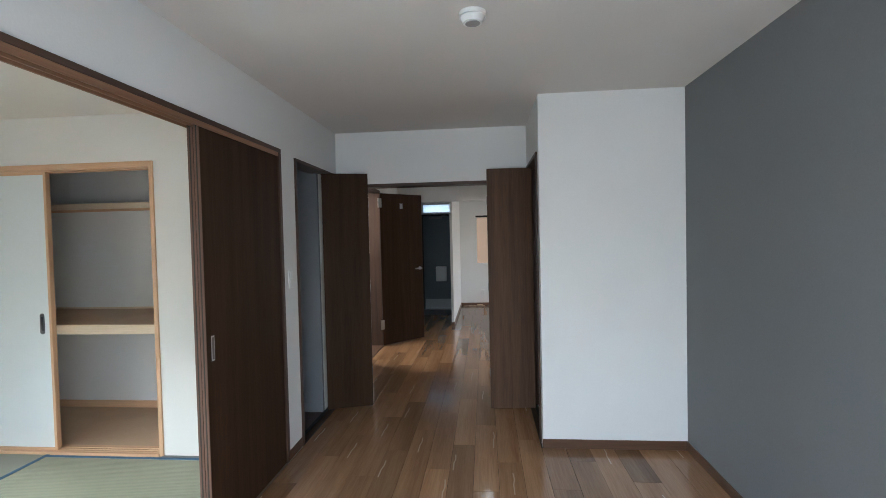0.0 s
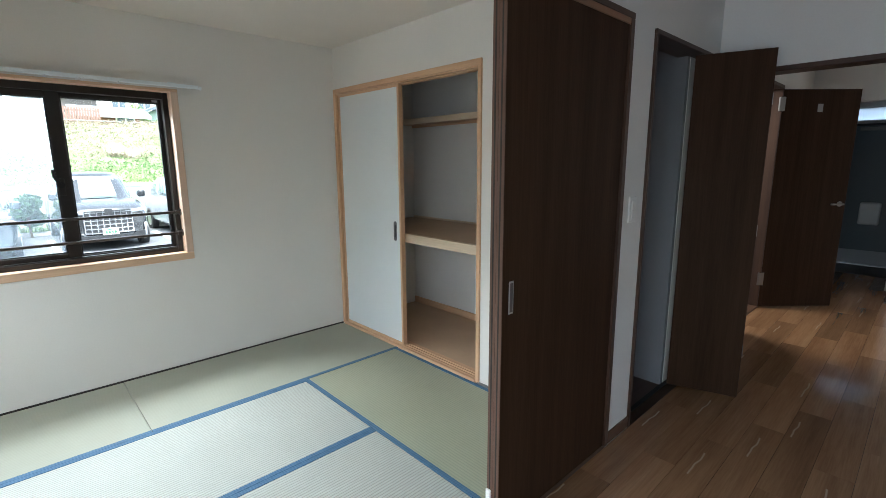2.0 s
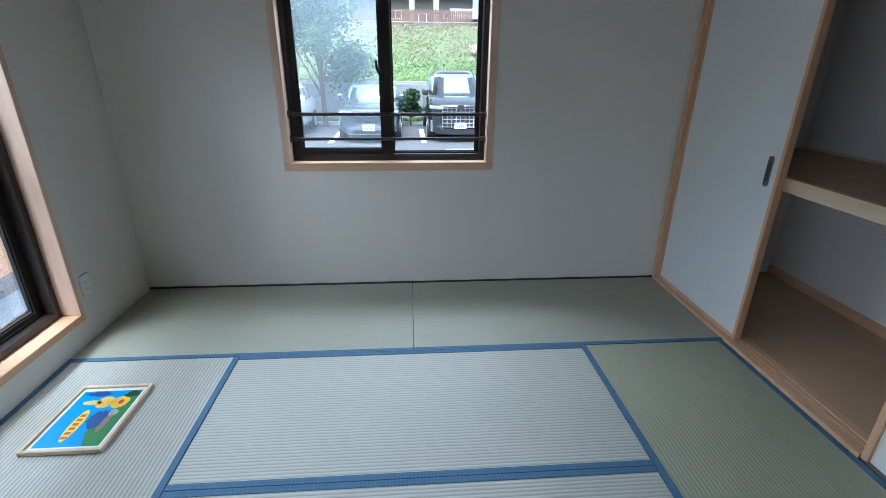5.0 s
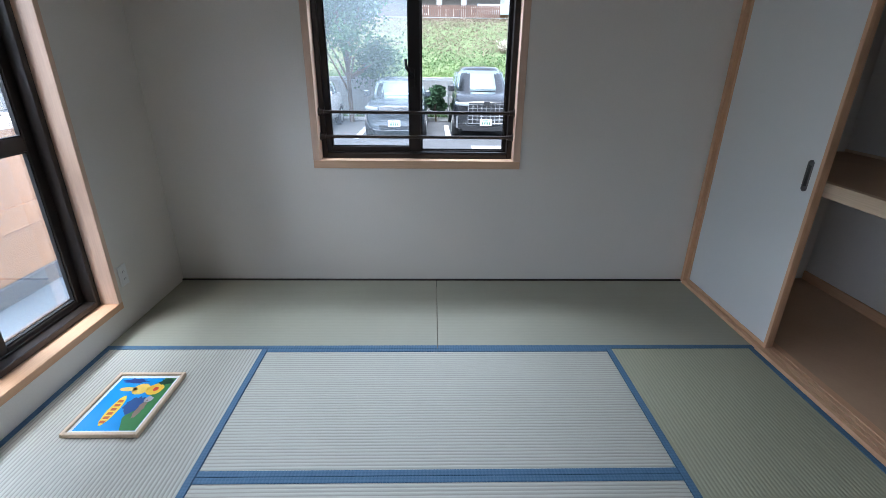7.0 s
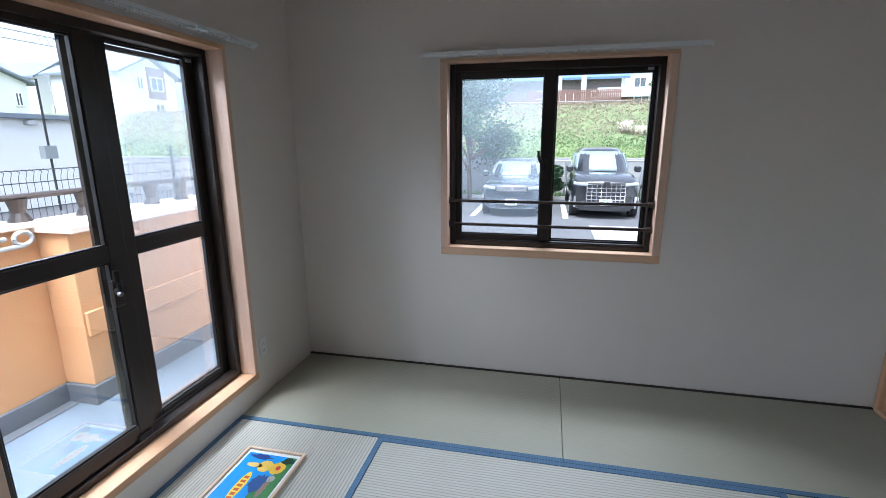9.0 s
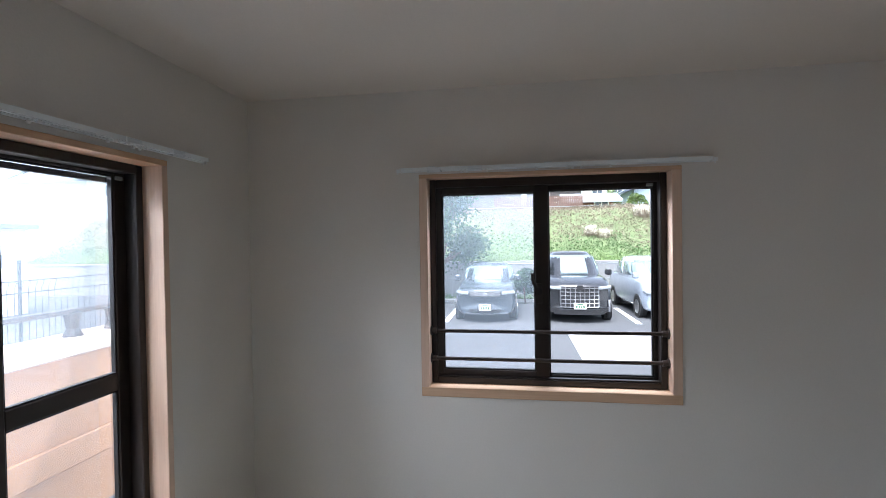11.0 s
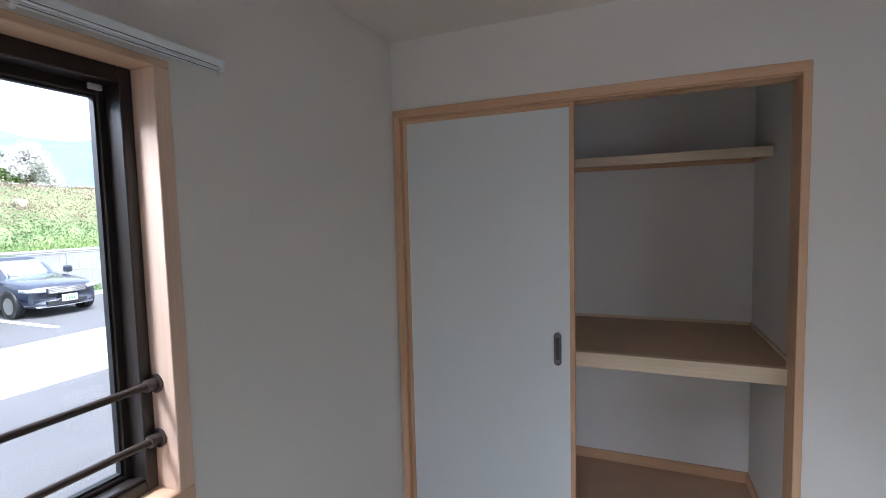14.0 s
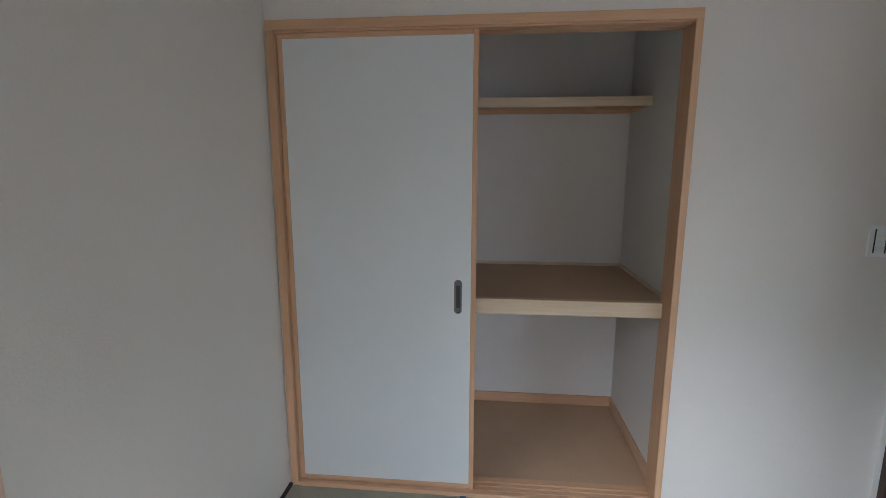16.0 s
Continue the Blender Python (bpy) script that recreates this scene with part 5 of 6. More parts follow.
def house(x0, x1, y0, y1, z0, eave, ridge, ridge_axis, walls, roof, faces, label, over=0.45, panel=None):
    """A gabled house. faces: for each side '+x', '+y', '-y' a list of windows (u0, u1, z0, z1)."""
    ob = thing("house", ((x0 + x1) / 2, (y0 + y1) / 2, z0), label, "house")
    part("walls", boxes((x0, x1, y0, y1, z0, eave)), walls, ob)
    bm = bmesh.new()
    o, th = over, 0.14
    mx, my = (x0 + x1) / 2, (y0 + y1) / 2
    if ridge_axis == "y":
        prof = [(x0 - o, eave - 0.12), (mx, ridge), (x1 + o, eave - 0.12)]
        ends = [(y0 - o, y1 + o)]
        def pt(a, z, b): return (a, b, z)
    else:
        prof = [(y0 - o, eave - 0.12), (my, ridge), (y1 + o, eave - 0.12)]
        ends = [(x0 - o, x1 + o)]
        def pt(a, z, b): return (b, a, z)
    e0, e1 = ends[0]
    ring0 = [bm.verts.new(pt(a, z, e0)) for a, z in prof] + [bm.verts.new(pt(a, z + th, e0)) for a, z in reversed(prof)]
    ring1 = [bm.verts.new(pt(a, z, e1)) for a, z in prof] + [bm.verts.new(pt(a, z + th, e1)) for a, z in reversed(prof)]
    n = len(ring0)
    for k in range(n):
        bm.faces.new((ring0[k], ring0[(k + 1) % n], ring1[(k + 1) % n], ring1[k]))
    bm.faces.new((ring0[0], ring0[1], ring0[4], ring0[5]))
    bm.faces.new((ring0[1], ring0[2], ring0[3], ring0[4]))
    bm.faces.new((ring1[0], ring1[1], ring1[4], ring1[5]))
    bm.faces.new((ring1[1], ring1[2], ring1[3], ring1[4]))
    part("roof", bm, roof, ob)
    bm = bmesh.new()
    if ridge_axis == "y":
        tri = [[(x0, y, eave), (x1, y, eave), (mx, y, ridge - 0.02)] for y in (y0 + 0.01, y1 - 0.01)]
    else:
        tri = [[(x, y0, eave), (x, y1, eave), (x, my, ridge - 0.02)] for x in (x0 + 0.01, x1 - 0.01)]
    a, b = [[bm.verts.new(p) for p in t] for t in tri]
    bm.faces.new(a)
    bm.faces.new(b)
    for k in range(3):
        bm.faces.new((a[k], a[(k + 1) % 3], b[(k + 1) % 3], b[k]))
    part("gable", bm, walls, ob)
    if panel:
        side, u0, u1, w0, w1, mt = panel
        part("wall_panel", boxes((x1, x1 + 0.06, u0, u1, w0, w1) if side == "+x" else (u0, u1, y1, y1 + 0.06, w0, w1)), mt, ob, "brown cladding panel")
    for side, rows in faces.items():
        for u0, u1, w0, w1 in rows:
            def bx(a0, a1, c0, c1, d0, d1):
                if side == "+x":
                    return (x1 + d0, x1 + d1, a0, a1, c0, c1)
                if side == "+y":
                    return (a0, a1, y1 + d0, y1 + d1, c0, c1)
                return (a0, a1, y0 - d1, y0 - d0, c0, c1)
            w = part("window", boxes(bx(u0 - 0.06, u1 + 0.06, w0 - 0.06, w0, 0, 0.12), bx(u0 - 0.06, u1 + 0.06, w1, w1 + 0.06, 0, 0.12), bx(u0 - 0.06, u0, w0, w1, 0, 0.12), bx(u1, u1 + 0.06, w0, w1, 0, 0.12), bx((u0 + u1) / 2 - 0.03, (u0 + u1) / 2 + 0.03, w0, w1, 0.02, 0.11)), PLASTIC, ob, "pale window frame")
            part("pane", boxes(bx(u0, u1, w0, w1, 0.02, 0.09)), PANE_FAR, w)
    return ob


# beyond the car park
house(-40, -34.0, -1.6, 6.2, 3.0, 5.25, 6.3, "y", HOUSE_TAUPE, ROOF_BLUE, {"+x": [(0.9, 1.6, 4.05, 4.45), (2.8, 3.7, 3.6, 4.3), (4.4, 5.1, 4.1, 4.4)]}, "long low taupe house with a blue metal roof")
house(-31.6, -29.2, 4.9, 7.3, 2.9, 3.75, 4.15, "y", HOUSE_BROWN, ROOF_PALE, {"+x": [(6.3, 7.0, 3.1, 3.65)]}, "small dark brown shed with a pale metal roof")
house(-36.0, -31.0, 8.9, 11.3, 2.9, 4.5, 5.2, "x", HOUSE_BLUE, ROOF_SLATE, {"+x": [(10.4, 11.1, 3.5, 4.05)]}, "small pale blue house with a slate gable roof")
house(-36.5, -32.0, 12.3, 14.8, 2.9, 5.1, 5.8, "x", HOUSE_WHITE, ROOF_SLATE, {"+x": [(12.6, 13.1, 3.4, 4.1), (14.0, 14.6, 3.4, 4.1)]}, "white low house with a dark gable roof")
house(-58, -52.0, 9.0, 13.6, 3.4, 8.0, 9.2, "y", HOUSE_WHITE, ROOF_SLATE, {"+x": [(9.8, 10.8, 6.3, 7.2), (11.8, 12.8, 6.3, 7.2)]}, "white two-storey house with a slate roof")
house(-60, -54.0, 14.8, 20.2, 3.4, 8.1, 9.4, "y", HOUSE_WHITE, ROOF_PALE, {"+x": [(15.6, 16.8, 5.8, 6.8), (17.8, 19.0, 5.8, 6.8)]}, "white two-storey house with a blue roof")
house(-64, -57.0, 23, 29, 3.4, 8.0, 9.4, "y", HOUSE_CREAM, ROOF_SLATE, {"+x": [(24, 25.4, 6.2, 7.2), (26.6, 27.8, 6.2, 7.2)]}, "cream two-storey house far behind")
house(-60, -54.0, 1.0, 7.0, 3.6, 9.0, 10.4, "y", HOUSE_WHITE, ROOF_PALE, {"+x": [(2, 3, 7.2, 8.2), (4.6, 5.8, 7.2, 8.2)]}, "white house far behind")
# beyond the balcony
house(-31.6, -26.95, -30.5, -25.0, 2.4, 5.75, 6.95, "y", HOUSE_WHITE, ROOF_SLATE, {"+y": [(-28.6, -28.22, 4.85, 5.55), (-30.3, -29.35, 4.85, 5.65), (-30.2, -29.5, 2.9, 3.9)]}, "white two-storey house with a brown panel and slate roof", 0.4, ("+y", -30.6, -29.1, 4.26, 6.3, HOUSE_BROWN))
house(-31.2, -27.9, -38, -33, 0.0, 5.8, 6.9, "y", HOUSE_WHITE, ROOF_SLATE, {"+y": [(-29.8, -29.45, 5.0, 5.6), (-29.2, -28.85, 5.0, 5.6), (-29.6, -28.8, 3.4, 3.9)]}, "white two-storey house behind the store building", 0.35)
house(-25.0, -21.2, -36, -30, 0.0, 4.95, 5.7, "y", HOUSE_WHITE, ROOF_SLATE, {"+y": [(-24.5, -24.2, 3.6, 4.3), (-23.2, -22.6, 3.3, 4.1)]}, "white gabled house behind the store building", 0.4)
house(-18.2, -14.0, -37, -30, 0.0, 4.2, 5.6, "y", HOUSE_CREAM, ROOF_SLATE, {"+y": [(-17.4, -16.4, 3.1, 3.9), (-15.6, -14.8, 3.1, 3.9)]}, "cream gabled house behind the store building")
house(-44.3, -33.0, -66, -56, 2, 9.6, 10.2, "x", HOUSE_WHITE, ROOF_PALE, {"+y": [(-43, -41.4, 8.0, 9.0), (-40.4, -38.8, 8.0, 9.0), (-37, -35.4, 8.0, 9.0)]}, "white block of flats far behind")

store = thing("store_building", (-11.2, -18, GZ), "white flat-roofed store building with a roller shutter", "building")
part("walls", boxes((-15.0, -4.5, -22, -15, GZ, 2.15)), HOUSE_WHITE, store)
part("roof_edge", boxes((-15.25, -4.3, -22.2, -14.75, 2.15, 2.32), bevel=0.02), ROOF_SLATE, store, "dark flat roof edge")
sh = part("roller_shutter", boxes(*[(-12.05, -10.2, -15.0, -14.95, -0.5 + 0.14 * k, -0.5 + 0.14 * k + 0.125) for k in range(15)]), ROOF_PALE, store, "grey ribbed roller shutter")
part("shutter_box", boxes((-12.2, -10.05, -15.0, -14.80, 1.6, 1.85), bevel=0.01), HOUSE_CREAM, store)
part("wall_lamp", boxes((-13.6, -13.3, -15.0, -14.75, 1.95, 2.1), bevel=0.02), PLASTIC_GREY, store, "grey wall lamp")
mp = thing("meter_pole", (-12.9, -13.6, GZ), "thin dark service pole with a grey meter box", "pole")
part("shaft", rods(((-12.9, -13.6, GZ), (-12.9, -13.6, 3.3), 0.035)), RUBBER, mp)
part("meter_box", boxes((-13.0, -12.6, -13.62, -13.4, 0.9, 1.3), bevel=0.01), FENCE_GREY, mp, "grey meter box")

gan = thing("railway_gantry", (-31, -40, 3), "steel lattice railway gantry between two masts", "gantry")
for x in (-36.6, -29.75):
    bm = bmesh.new()
    rod(bm, (x, -40, 0), (x, -40, 13.5), 0.17, 10, 0.13)
    part("mast", bm, FENCE_GREY, gan)
bm = bmesh.new()
for z in (9.35, 10.05):
    rod(bm, (-38.0, -40, z), (-29.4, -40, z), 0.045, 6)
for k in range(12):
    x = -38 + 0.7 * k
    rod(bm, (x, -40, 9.35), (x + 0.35, -40, 10.05), 0.03, 5)
    rod(bm, (x + 0.35, -40, 10.05), (x + 0.7, -40, 9.35), 0.03, 5)
part("lattice_beam", bm, FENCE_GREY, gan)

sp = thing("service_pole", (-27.35, -38, 0), "thin grey service pole behind the store building", "pole")
part("shaft", rods(((-27.35, -38, 0), (-27.35, -38, 12.5), 0.07)), FENCE_GREY, sp)

BLACK_WIRE = mottled("black_coated_wire", (0.03, 0.035, 0.04), 0.5, 0.1, 4, 60, 0.05)
mf = thing("mesh_fence", (-6, -6, GZ), "black welded mesh fence with a curled top", "fence")
for k in range(9):
    x = -13.5 + 2.0 * k
    part("post", rods(((x, -6, GZ), (x, -6, 1.32), 0.024), n=8), BLACK_WIRE, mf)
bars = bmesh.new()
for k in range(150):
    x = -13.5 + 0.107 * k
    rod(bars, (x, -5.98, GZ + 0.05), (x, -5.98, 0.86), 0.005, 4)
    rod(bars, (x, -5.98, 0.86), (x, -5.93, 0.97), 0.005, 4)
    rod(bars, (x, -5.93, 0.97), (x, -6.03, 1.0), 0.005, 4)
tagged(part("mesh_bars", bars, BLACK_WIRE, mf), kind="stuff")
for z in (-0.4, 0.0, 0.4, 0.8, 0.99):
    part("rail", rods(((-13.5, -5.98, z), (2.5, -5.98, z), 0.008), n=5), BLACK_WIRE, mf)

# ---- balcony ----
ORANGE = mottled("orange_stucco", (0.55, 0.29, 0.135), 0.9, 0.07, 1.6, 45, 0.5, 0.003)
BAL_FLOOR = mottled("blue_grey_balcony_sheet", (0.15, 0.19, 0.235), 0.55, 0.22, 1.8, 40, 0.2, 0.002)
BAL_BASE = mottled("grey_waterproofing", (0.12, 0.13, 0.145), 0.6, 0.1, 2, 40, 0.2, 0.002)
CAP = mottled("cream_parapet_cap", (0.70, 0.58, 0.48), 0.8, 0.05, 2, 40, 0.2, 0.002)
RAILMETAL = mottled("brown_rail_metal", (0.034, 0.024, 0.020), 0.45, 0.1, 3, 40, 0.1, 0.001)
setting("balcony_floor", boxes((-4.35, 1.8, -1.0, 0.10, -0.30, -0.12)), BAL_FLOOR, "blue-grey balcony floor with faded stains", "floor")
setting("balcony_gutter", boxes((-2.90, 1.8, -0.935, -0.86, -0.12, -0.112), (-2.93, 1.8, -1.0, -0.935, -0.12, 0.0), (-4.158, -2.90, -1.0, -0.725, -0.12, 0.0), bevel=0.004), BAL_BASE, "dark grey waterproofed upstand", "trim")
par = thing("balcony_parapet", (-1.2, -1.0, -0.12), "orange stucco balcony parapet with a cream cap", "parapet", kind="structure")
part("parapet_wall", boxes((-2.918, 1.8, -1.12, -0.955, 0.0, 0.955)), ORANGE, par)
part("parapet_wall", boxes((-4.16, -2.92, -1.12, -0.745, 0.0, 0.925), bevel=0.004), ORANGE, par)
part("parapet_ledge", boxes((-4.158, -2.93, -0.744, -0.722, 0.305, 0.455), bevel=0.006), ORANGE, par, "proud orange stucco block")
part("cap", boxes((-2.888, 1.8, -1.16, -0.915, 0.955, 0.985), bevel=0.006), CAP, par, "cream cap")
part("cap", boxes((-4.35, -2.89, -1.16, -0.67, 0.925, 0.965), bevel=0.006), CAP, par, "cream cap")
part("parapet_return", boxes((-4.35, -4.16, -1.12, 0.10, -0.12, 0.925)), CAP, par, "pale end wall of the balcony")
hr = thing("balcony_handrail", (-1.2, -1.02, 0.985), "brown metal handrail on short flared posts", "handrail")
part("rail", boxes((-4.35, 1.8, -1.06, -0.985, 1.105, 1.135), bevel=0.012), RAILMETAL, hr)
for x in (-4.09, -3.80, -3.285, -2.90, -1.9, -1.0, -0.1, 0.8):
    bm = bmesh.new()
    z0 = 0.985 if x > -2.95 else 0.965
    rod(bm, (x, -1.02, z0), (x, -1.02, z0 + 0.05), 0.058, 12, 0.034)
    rod(bm, (x, -1.02, z0 + 0.05), (x, -1.02, 1.11), 0.034, 12, 0.05)
    part("post", bm, RAILMETAL, hr, "flared brown post")
ALU_DULL = mottled("weathered_alloy", (0.36, 0.36, 0.35), 0.5, 0.12, 6, 60, 0.1)
dr = thing("laundry_pole_arm", (-2.62, -0.9, 0.90), "pale grey laundry pole arm folded along the parapet", "laundry bracket")
ring = [(-2.80 + 0.045 * math.cos(a), -0.885, 0.915 + 0.035 * math.sin(a)) for a in [radians(30 * k) for k in range(-6, 7)]]
bm = bmesh.new()
for p0, p1 in zip(ring, ring[1:]):
    rod(bm, p0, p1, 0.012, 8)
part("hook", bm, ALU_DULL, dr)
part("arm", boxes((-2.80, -2.30, -0.897, -0.873, 0.865, 0.888), (-2.72, -2.30, -0.897, -0.873, 0.915, 0.938), bevel=0.006), ALU_DULL, dr)
part("pivot", rods(((-2.50, -0.93, 0.90), (-2.50, -0.865, 0.90), 0.028), n=16), PLASTIC_GREY, dr)
part("brace", rods(((-2.66, -0.885, 0.94), (-2.52, -0.885, 0.875), 0.011), ((-2.40, -0.885, 0.94), (-2.50, -0.885, 0.875), 0.011)), ALU_DULL, dr)

# ---- parked cars ----
TYRE = shader("tyre_rubber", (0.02, 0.02, 0.02), 0.85)
RIM = shader("alloy_rim", (0.45, 0.46, 0.47), 0.3, 0.9)
CHROME = shader("chrome", (0.75, 0.76, 0.78), 0.12, 1.0)
CAR_GLASS = shader("car_glass", (0.30, 0.37, 0.39), 0.06, 0.55, 1.0)
LAMP_GLASS = shader("headlight_glass", (0.36, 0.39, 0.41), 0.1, 0.2, 0.8)
BLACK_TRIM = shader("black_trim", (0.018, 0.018, 0.02), 0.4)
PLATE = shader("number_plate", (0.75, 0.76, 0.74), 0.5)
PLATE_INK = shader("plate_ink", (0.03, 0.12, 0.06), 0.6)


def car_paint(name, colour, metal=0.3):
    m = shader(name, colour, 0.25, metal, 0.6)
    m.node_tree.nodes["Principled BSDF"].inputs["Coat Weight"].default_value = 0.8
    m.node_tree.nodes["Principled BSDF"].inputs["Coat Roughness"].default_value = 0.05
    v = coords(m)
    set_input(m, "Base Color", ramp(m, noise_node(m, v, 1.5, 3), [(0.3, scaled(colour, 0.88)), (0.7, scaled(colour, 1.08))]))
    return m


def car(label, xf, yc, length, width, height, nose, cowl, paint, glass_f, glass_r, roof_f, roof_r, grille, yaw=0.0):
    """A parked car with its front at xf facing +x. nose, cowl: heights of the bonnet's front and back edge; glass_*: where the windscreen
    and rear window meet the body, roof_*: where the roof begins and ends, all as metres behind the front."""
    ob = thing("car", (xf, yc, GZ), label, "car", "cars parked along the bank")
    w = width / 2
    stations = [(0.0, 0.30, nose - 0.22, 0.80), (0.06, 0.22, nose - 0.06, 0.90), (0.22, 0.20, nose, 0.96), (glass_f * 0.55, 0.20, (nose + cowl) / 2 + 0.02, 0.99), (glass_f, 0.20, cowl, 1.0),
                (length * 0.5, 0.20, cowl + 0.05, 1.0), (glass_r, 0.20, cowl + 0.07, 1.0), (length - 0.12, 0.24, cowl + 0.02, 0.96), (length, 0.34, cowl - 0.14, 0.86)]
    bm = bmesh.new()
    rings = []
    for back, zb, zt, k in stations:
        hw = w * k
        half = [(0.0, zb), (0.72 * hw, zb), (0.95 * hw, zb + 0.05), (1.0 * hw, zb + 0.42 * (zt - zb)), (0.985 * hw, zb + 0.72 * (zt - zb)), (0.93 * hw, zt - 0.05), (0.84 * hw, zt), (0.45 * hw, zt + 0.025), (0.0, zt + 0.035)]
        loop = half + [(-y, z) for y, z in reversed(half[1:-1])]
        bow = 0.30 * max(0.0, 1 - back / 0.9)
        rings.append([bm.verts.new((xf - back - bow * (abs(y) / w) ** 2.2, yc + y, GZ + z)) for y, z in loop])
    n = len(rings[0])
    for r0, r1 in zip(rings, rings[1:]):
        for k in range(n):
            bm.faces.new((r0[k], r0[(k + 1) % n], r1[(k + 1) % n], r1[k]))
    bm.faces.new(rings[0])
    bm.faces.new(rings[-1])
    for f in bm.faces:
        f.smooth = len(f.verts) == 4
    body = part("body", bm, paint, ob)
    body.modifiers.new("smooth", "SUBSURF").levels = 1
    body.modifiers["smooth"].render_levels = 2
    # cabin: rings of rounded plan that narrow towards the roof
    zb, zr = GZ + cowl - 0.03, GZ + height
    lows, highs = (xf - glass_f, xf - glass_r - 0.12, w * 0.93), (xf - roof_f, xf - roof_r, w * 0.76)

    def ring_at(h):
        a, b, c = [lo + (hi - lo) * h for lo, hi in zip(lows, highs)]
        side = 1 - 0.10 * h * h
        return (a + b) / 2, abs(a - b) / 2, (lows[2] * (1 - h) + highs[2] * h) * (1.0 + 0.04 * math.sin(math.pi * h)) * (side if h > 0.99 else 1), zb + (zr - 0.09 - zb) * h

    def front_pt(u, h, n=3.0):
        cx, hl, hw, z = ring_at(h)
        return Vector((cx + hl * (1 - abs(u) ** n) ** (1 / n), yc + hw * u, z))

    def side_pt(v, h, s, n=3.4):
        cx, hl, hw, z = ring_at(h)
        return Vector((cx + hl * v, yc + s * hw * (1 - abs(v) ** n) ** (1 / n), z))

    def around(k, h, n=36):
        cx, hl, hw, z = ring_at(h)
        c, d = math.cos(2 * math.pi * k / n), math.sin(2 * math.pi * k / n)
        return Vector((cx + hl * math.copysign(abs(c) ** 0.6, c), yc + hw * math.copysign(abs(d) ** 0.6, d), z))

    bm = bmesh.new()
    loops = [[bm.verts.new(around(k, h)) for k in range(36)] for h in (0.0, 0.25, 0.5, 0.75, 1.0)]
    cx, hl, hw, z = ring_at(1.0)
    for k_in, up in ((0.94, 0.04), (0.78, 0.07), (0.45, 0.088), (0.12, 0.09)):
        loops.append([bm.verts.new((cx + (v.co.x - cx) * k_in, yc + (v.co.y - yc) * k_in, z + up)) for v in loops[4]])
    for lo, hi in zip(loops, loops[1:]):
        for k in range(36):
            bm.faces.new((lo[k], lo[(k + 1) % 36], hi[(k + 1) % 36], hi[k])).smooth = True
    bm.faces.new(loops[-1])
    part("cabin", bm, paint, ob)

    def glazing(name, spot, u0, u1, h0, h1, lab, nu=8, nh=4):
        bm2 = bmesh.new()
        mid = Vector((xf - (glass_f + glass_r) / 2, yc, 0))
        layers = []
        for off in (-0.02, 0.012):
            rows = []
            for i in range(nh + 1):
                row = []
                for j in range(nu + 1):
                    p = spot(u0 + (u1 - u0) * j / nu, h0 + (h1 - h0) * i / nh)
                    out = Vector((p.x - mid.x, p.y - mid.y, 0.3)).normalized()
                    row.append(bm2.verts.new(p + out * off))
                rows.append(row)
            layers.append(rows)
        for rows in layers:
            for i in range(nh):
                for j in range(nu):
                    bm2.faces.new((rows[i][j], rows[i][j + 1], rows[i + 1][j + 1], rows[i + 1][j])).smooth = True
        rim = lambda r: r[0] + [q[-1] for q in r[1:]] + r[-1][-2::-1] + [q[0] for q in r[-2:0:-1]]
        lo, hi = rim(layers[0]), rim(layers[1])
        for k in range(len(lo)):
            bm2.faces.new((lo[k], lo[(k + 1) % len(lo)], hi[(k + 1) % len(lo)], hi[k]))
        part(name, bm2, CAR_GLASS, ob, lab)

    glazing("windscreen", front_pt, -0.86, 0.86, 0.10, 0.95, "pale reflecting windscreen", 12)
    for s in (-1, 1):
        for v0, v1 in ((0.80, 0.58), (0.54, 0.02), (-0.03, -0.55), (-0.60, -0.82)):
            glazing("side_window", lambda u, h, s=s: side_pt(u, h, s), v0, v1, 0.16, 0.86, "dark side window", 4)
    # wheels
    for back in (0.82, length - 0.85):
        for s in (-1, 1):
            y = yc + s * (w - 0.10)
            whl = part("wheel", rods(((xf - back, y - 0.10, GZ + 0.31), (xf - back, y + 0.10, GZ + 0.31), 0.31), n=28), TYRE, ob, "black tyre")
            bm2 = bmesh.new()
            rod(bm2, (xf - back, y + s * 0.09, GZ + 0.31), (xf - back, y + s * 0.107, GZ + 0.31), 0.205, 24)
            rm = part("rim", bm2, RIM, whl, "silver wheel rim")
            arch = bmesh.new()
            rod(arch, (xf - back, y - 0.02, GZ + 0.33), (xf - back, y + s * 0.099, GZ + 0.33), 0.345, 28)
            part("wheel_arch", arch, BLACK_TRIM, ob)
    # front
    z = GZ

    def slab(name, y0, y1, z0, z1, d0, d1, mt, lab="", parent=None):
        bm2 = boxes((xf - d1, xf + d0, y0, y1, z0, z1))
        across = [e for e in bm2.edges if abs(e.verts[0].co.y - e.verts[1].co.y) > 1e-4]
        bmesh.ops.subdivide_edges(bm2, edges=across, cuts=max(1, int((y1 - y0) / 0.12)), use_grid_fill=True)
        for v in bm2.verts:
            v.co.x -= 0.30 * (abs(v.co.y - yc) / w) ** 2.2
        return part(name, bm2, mt, parent or ob, lab)

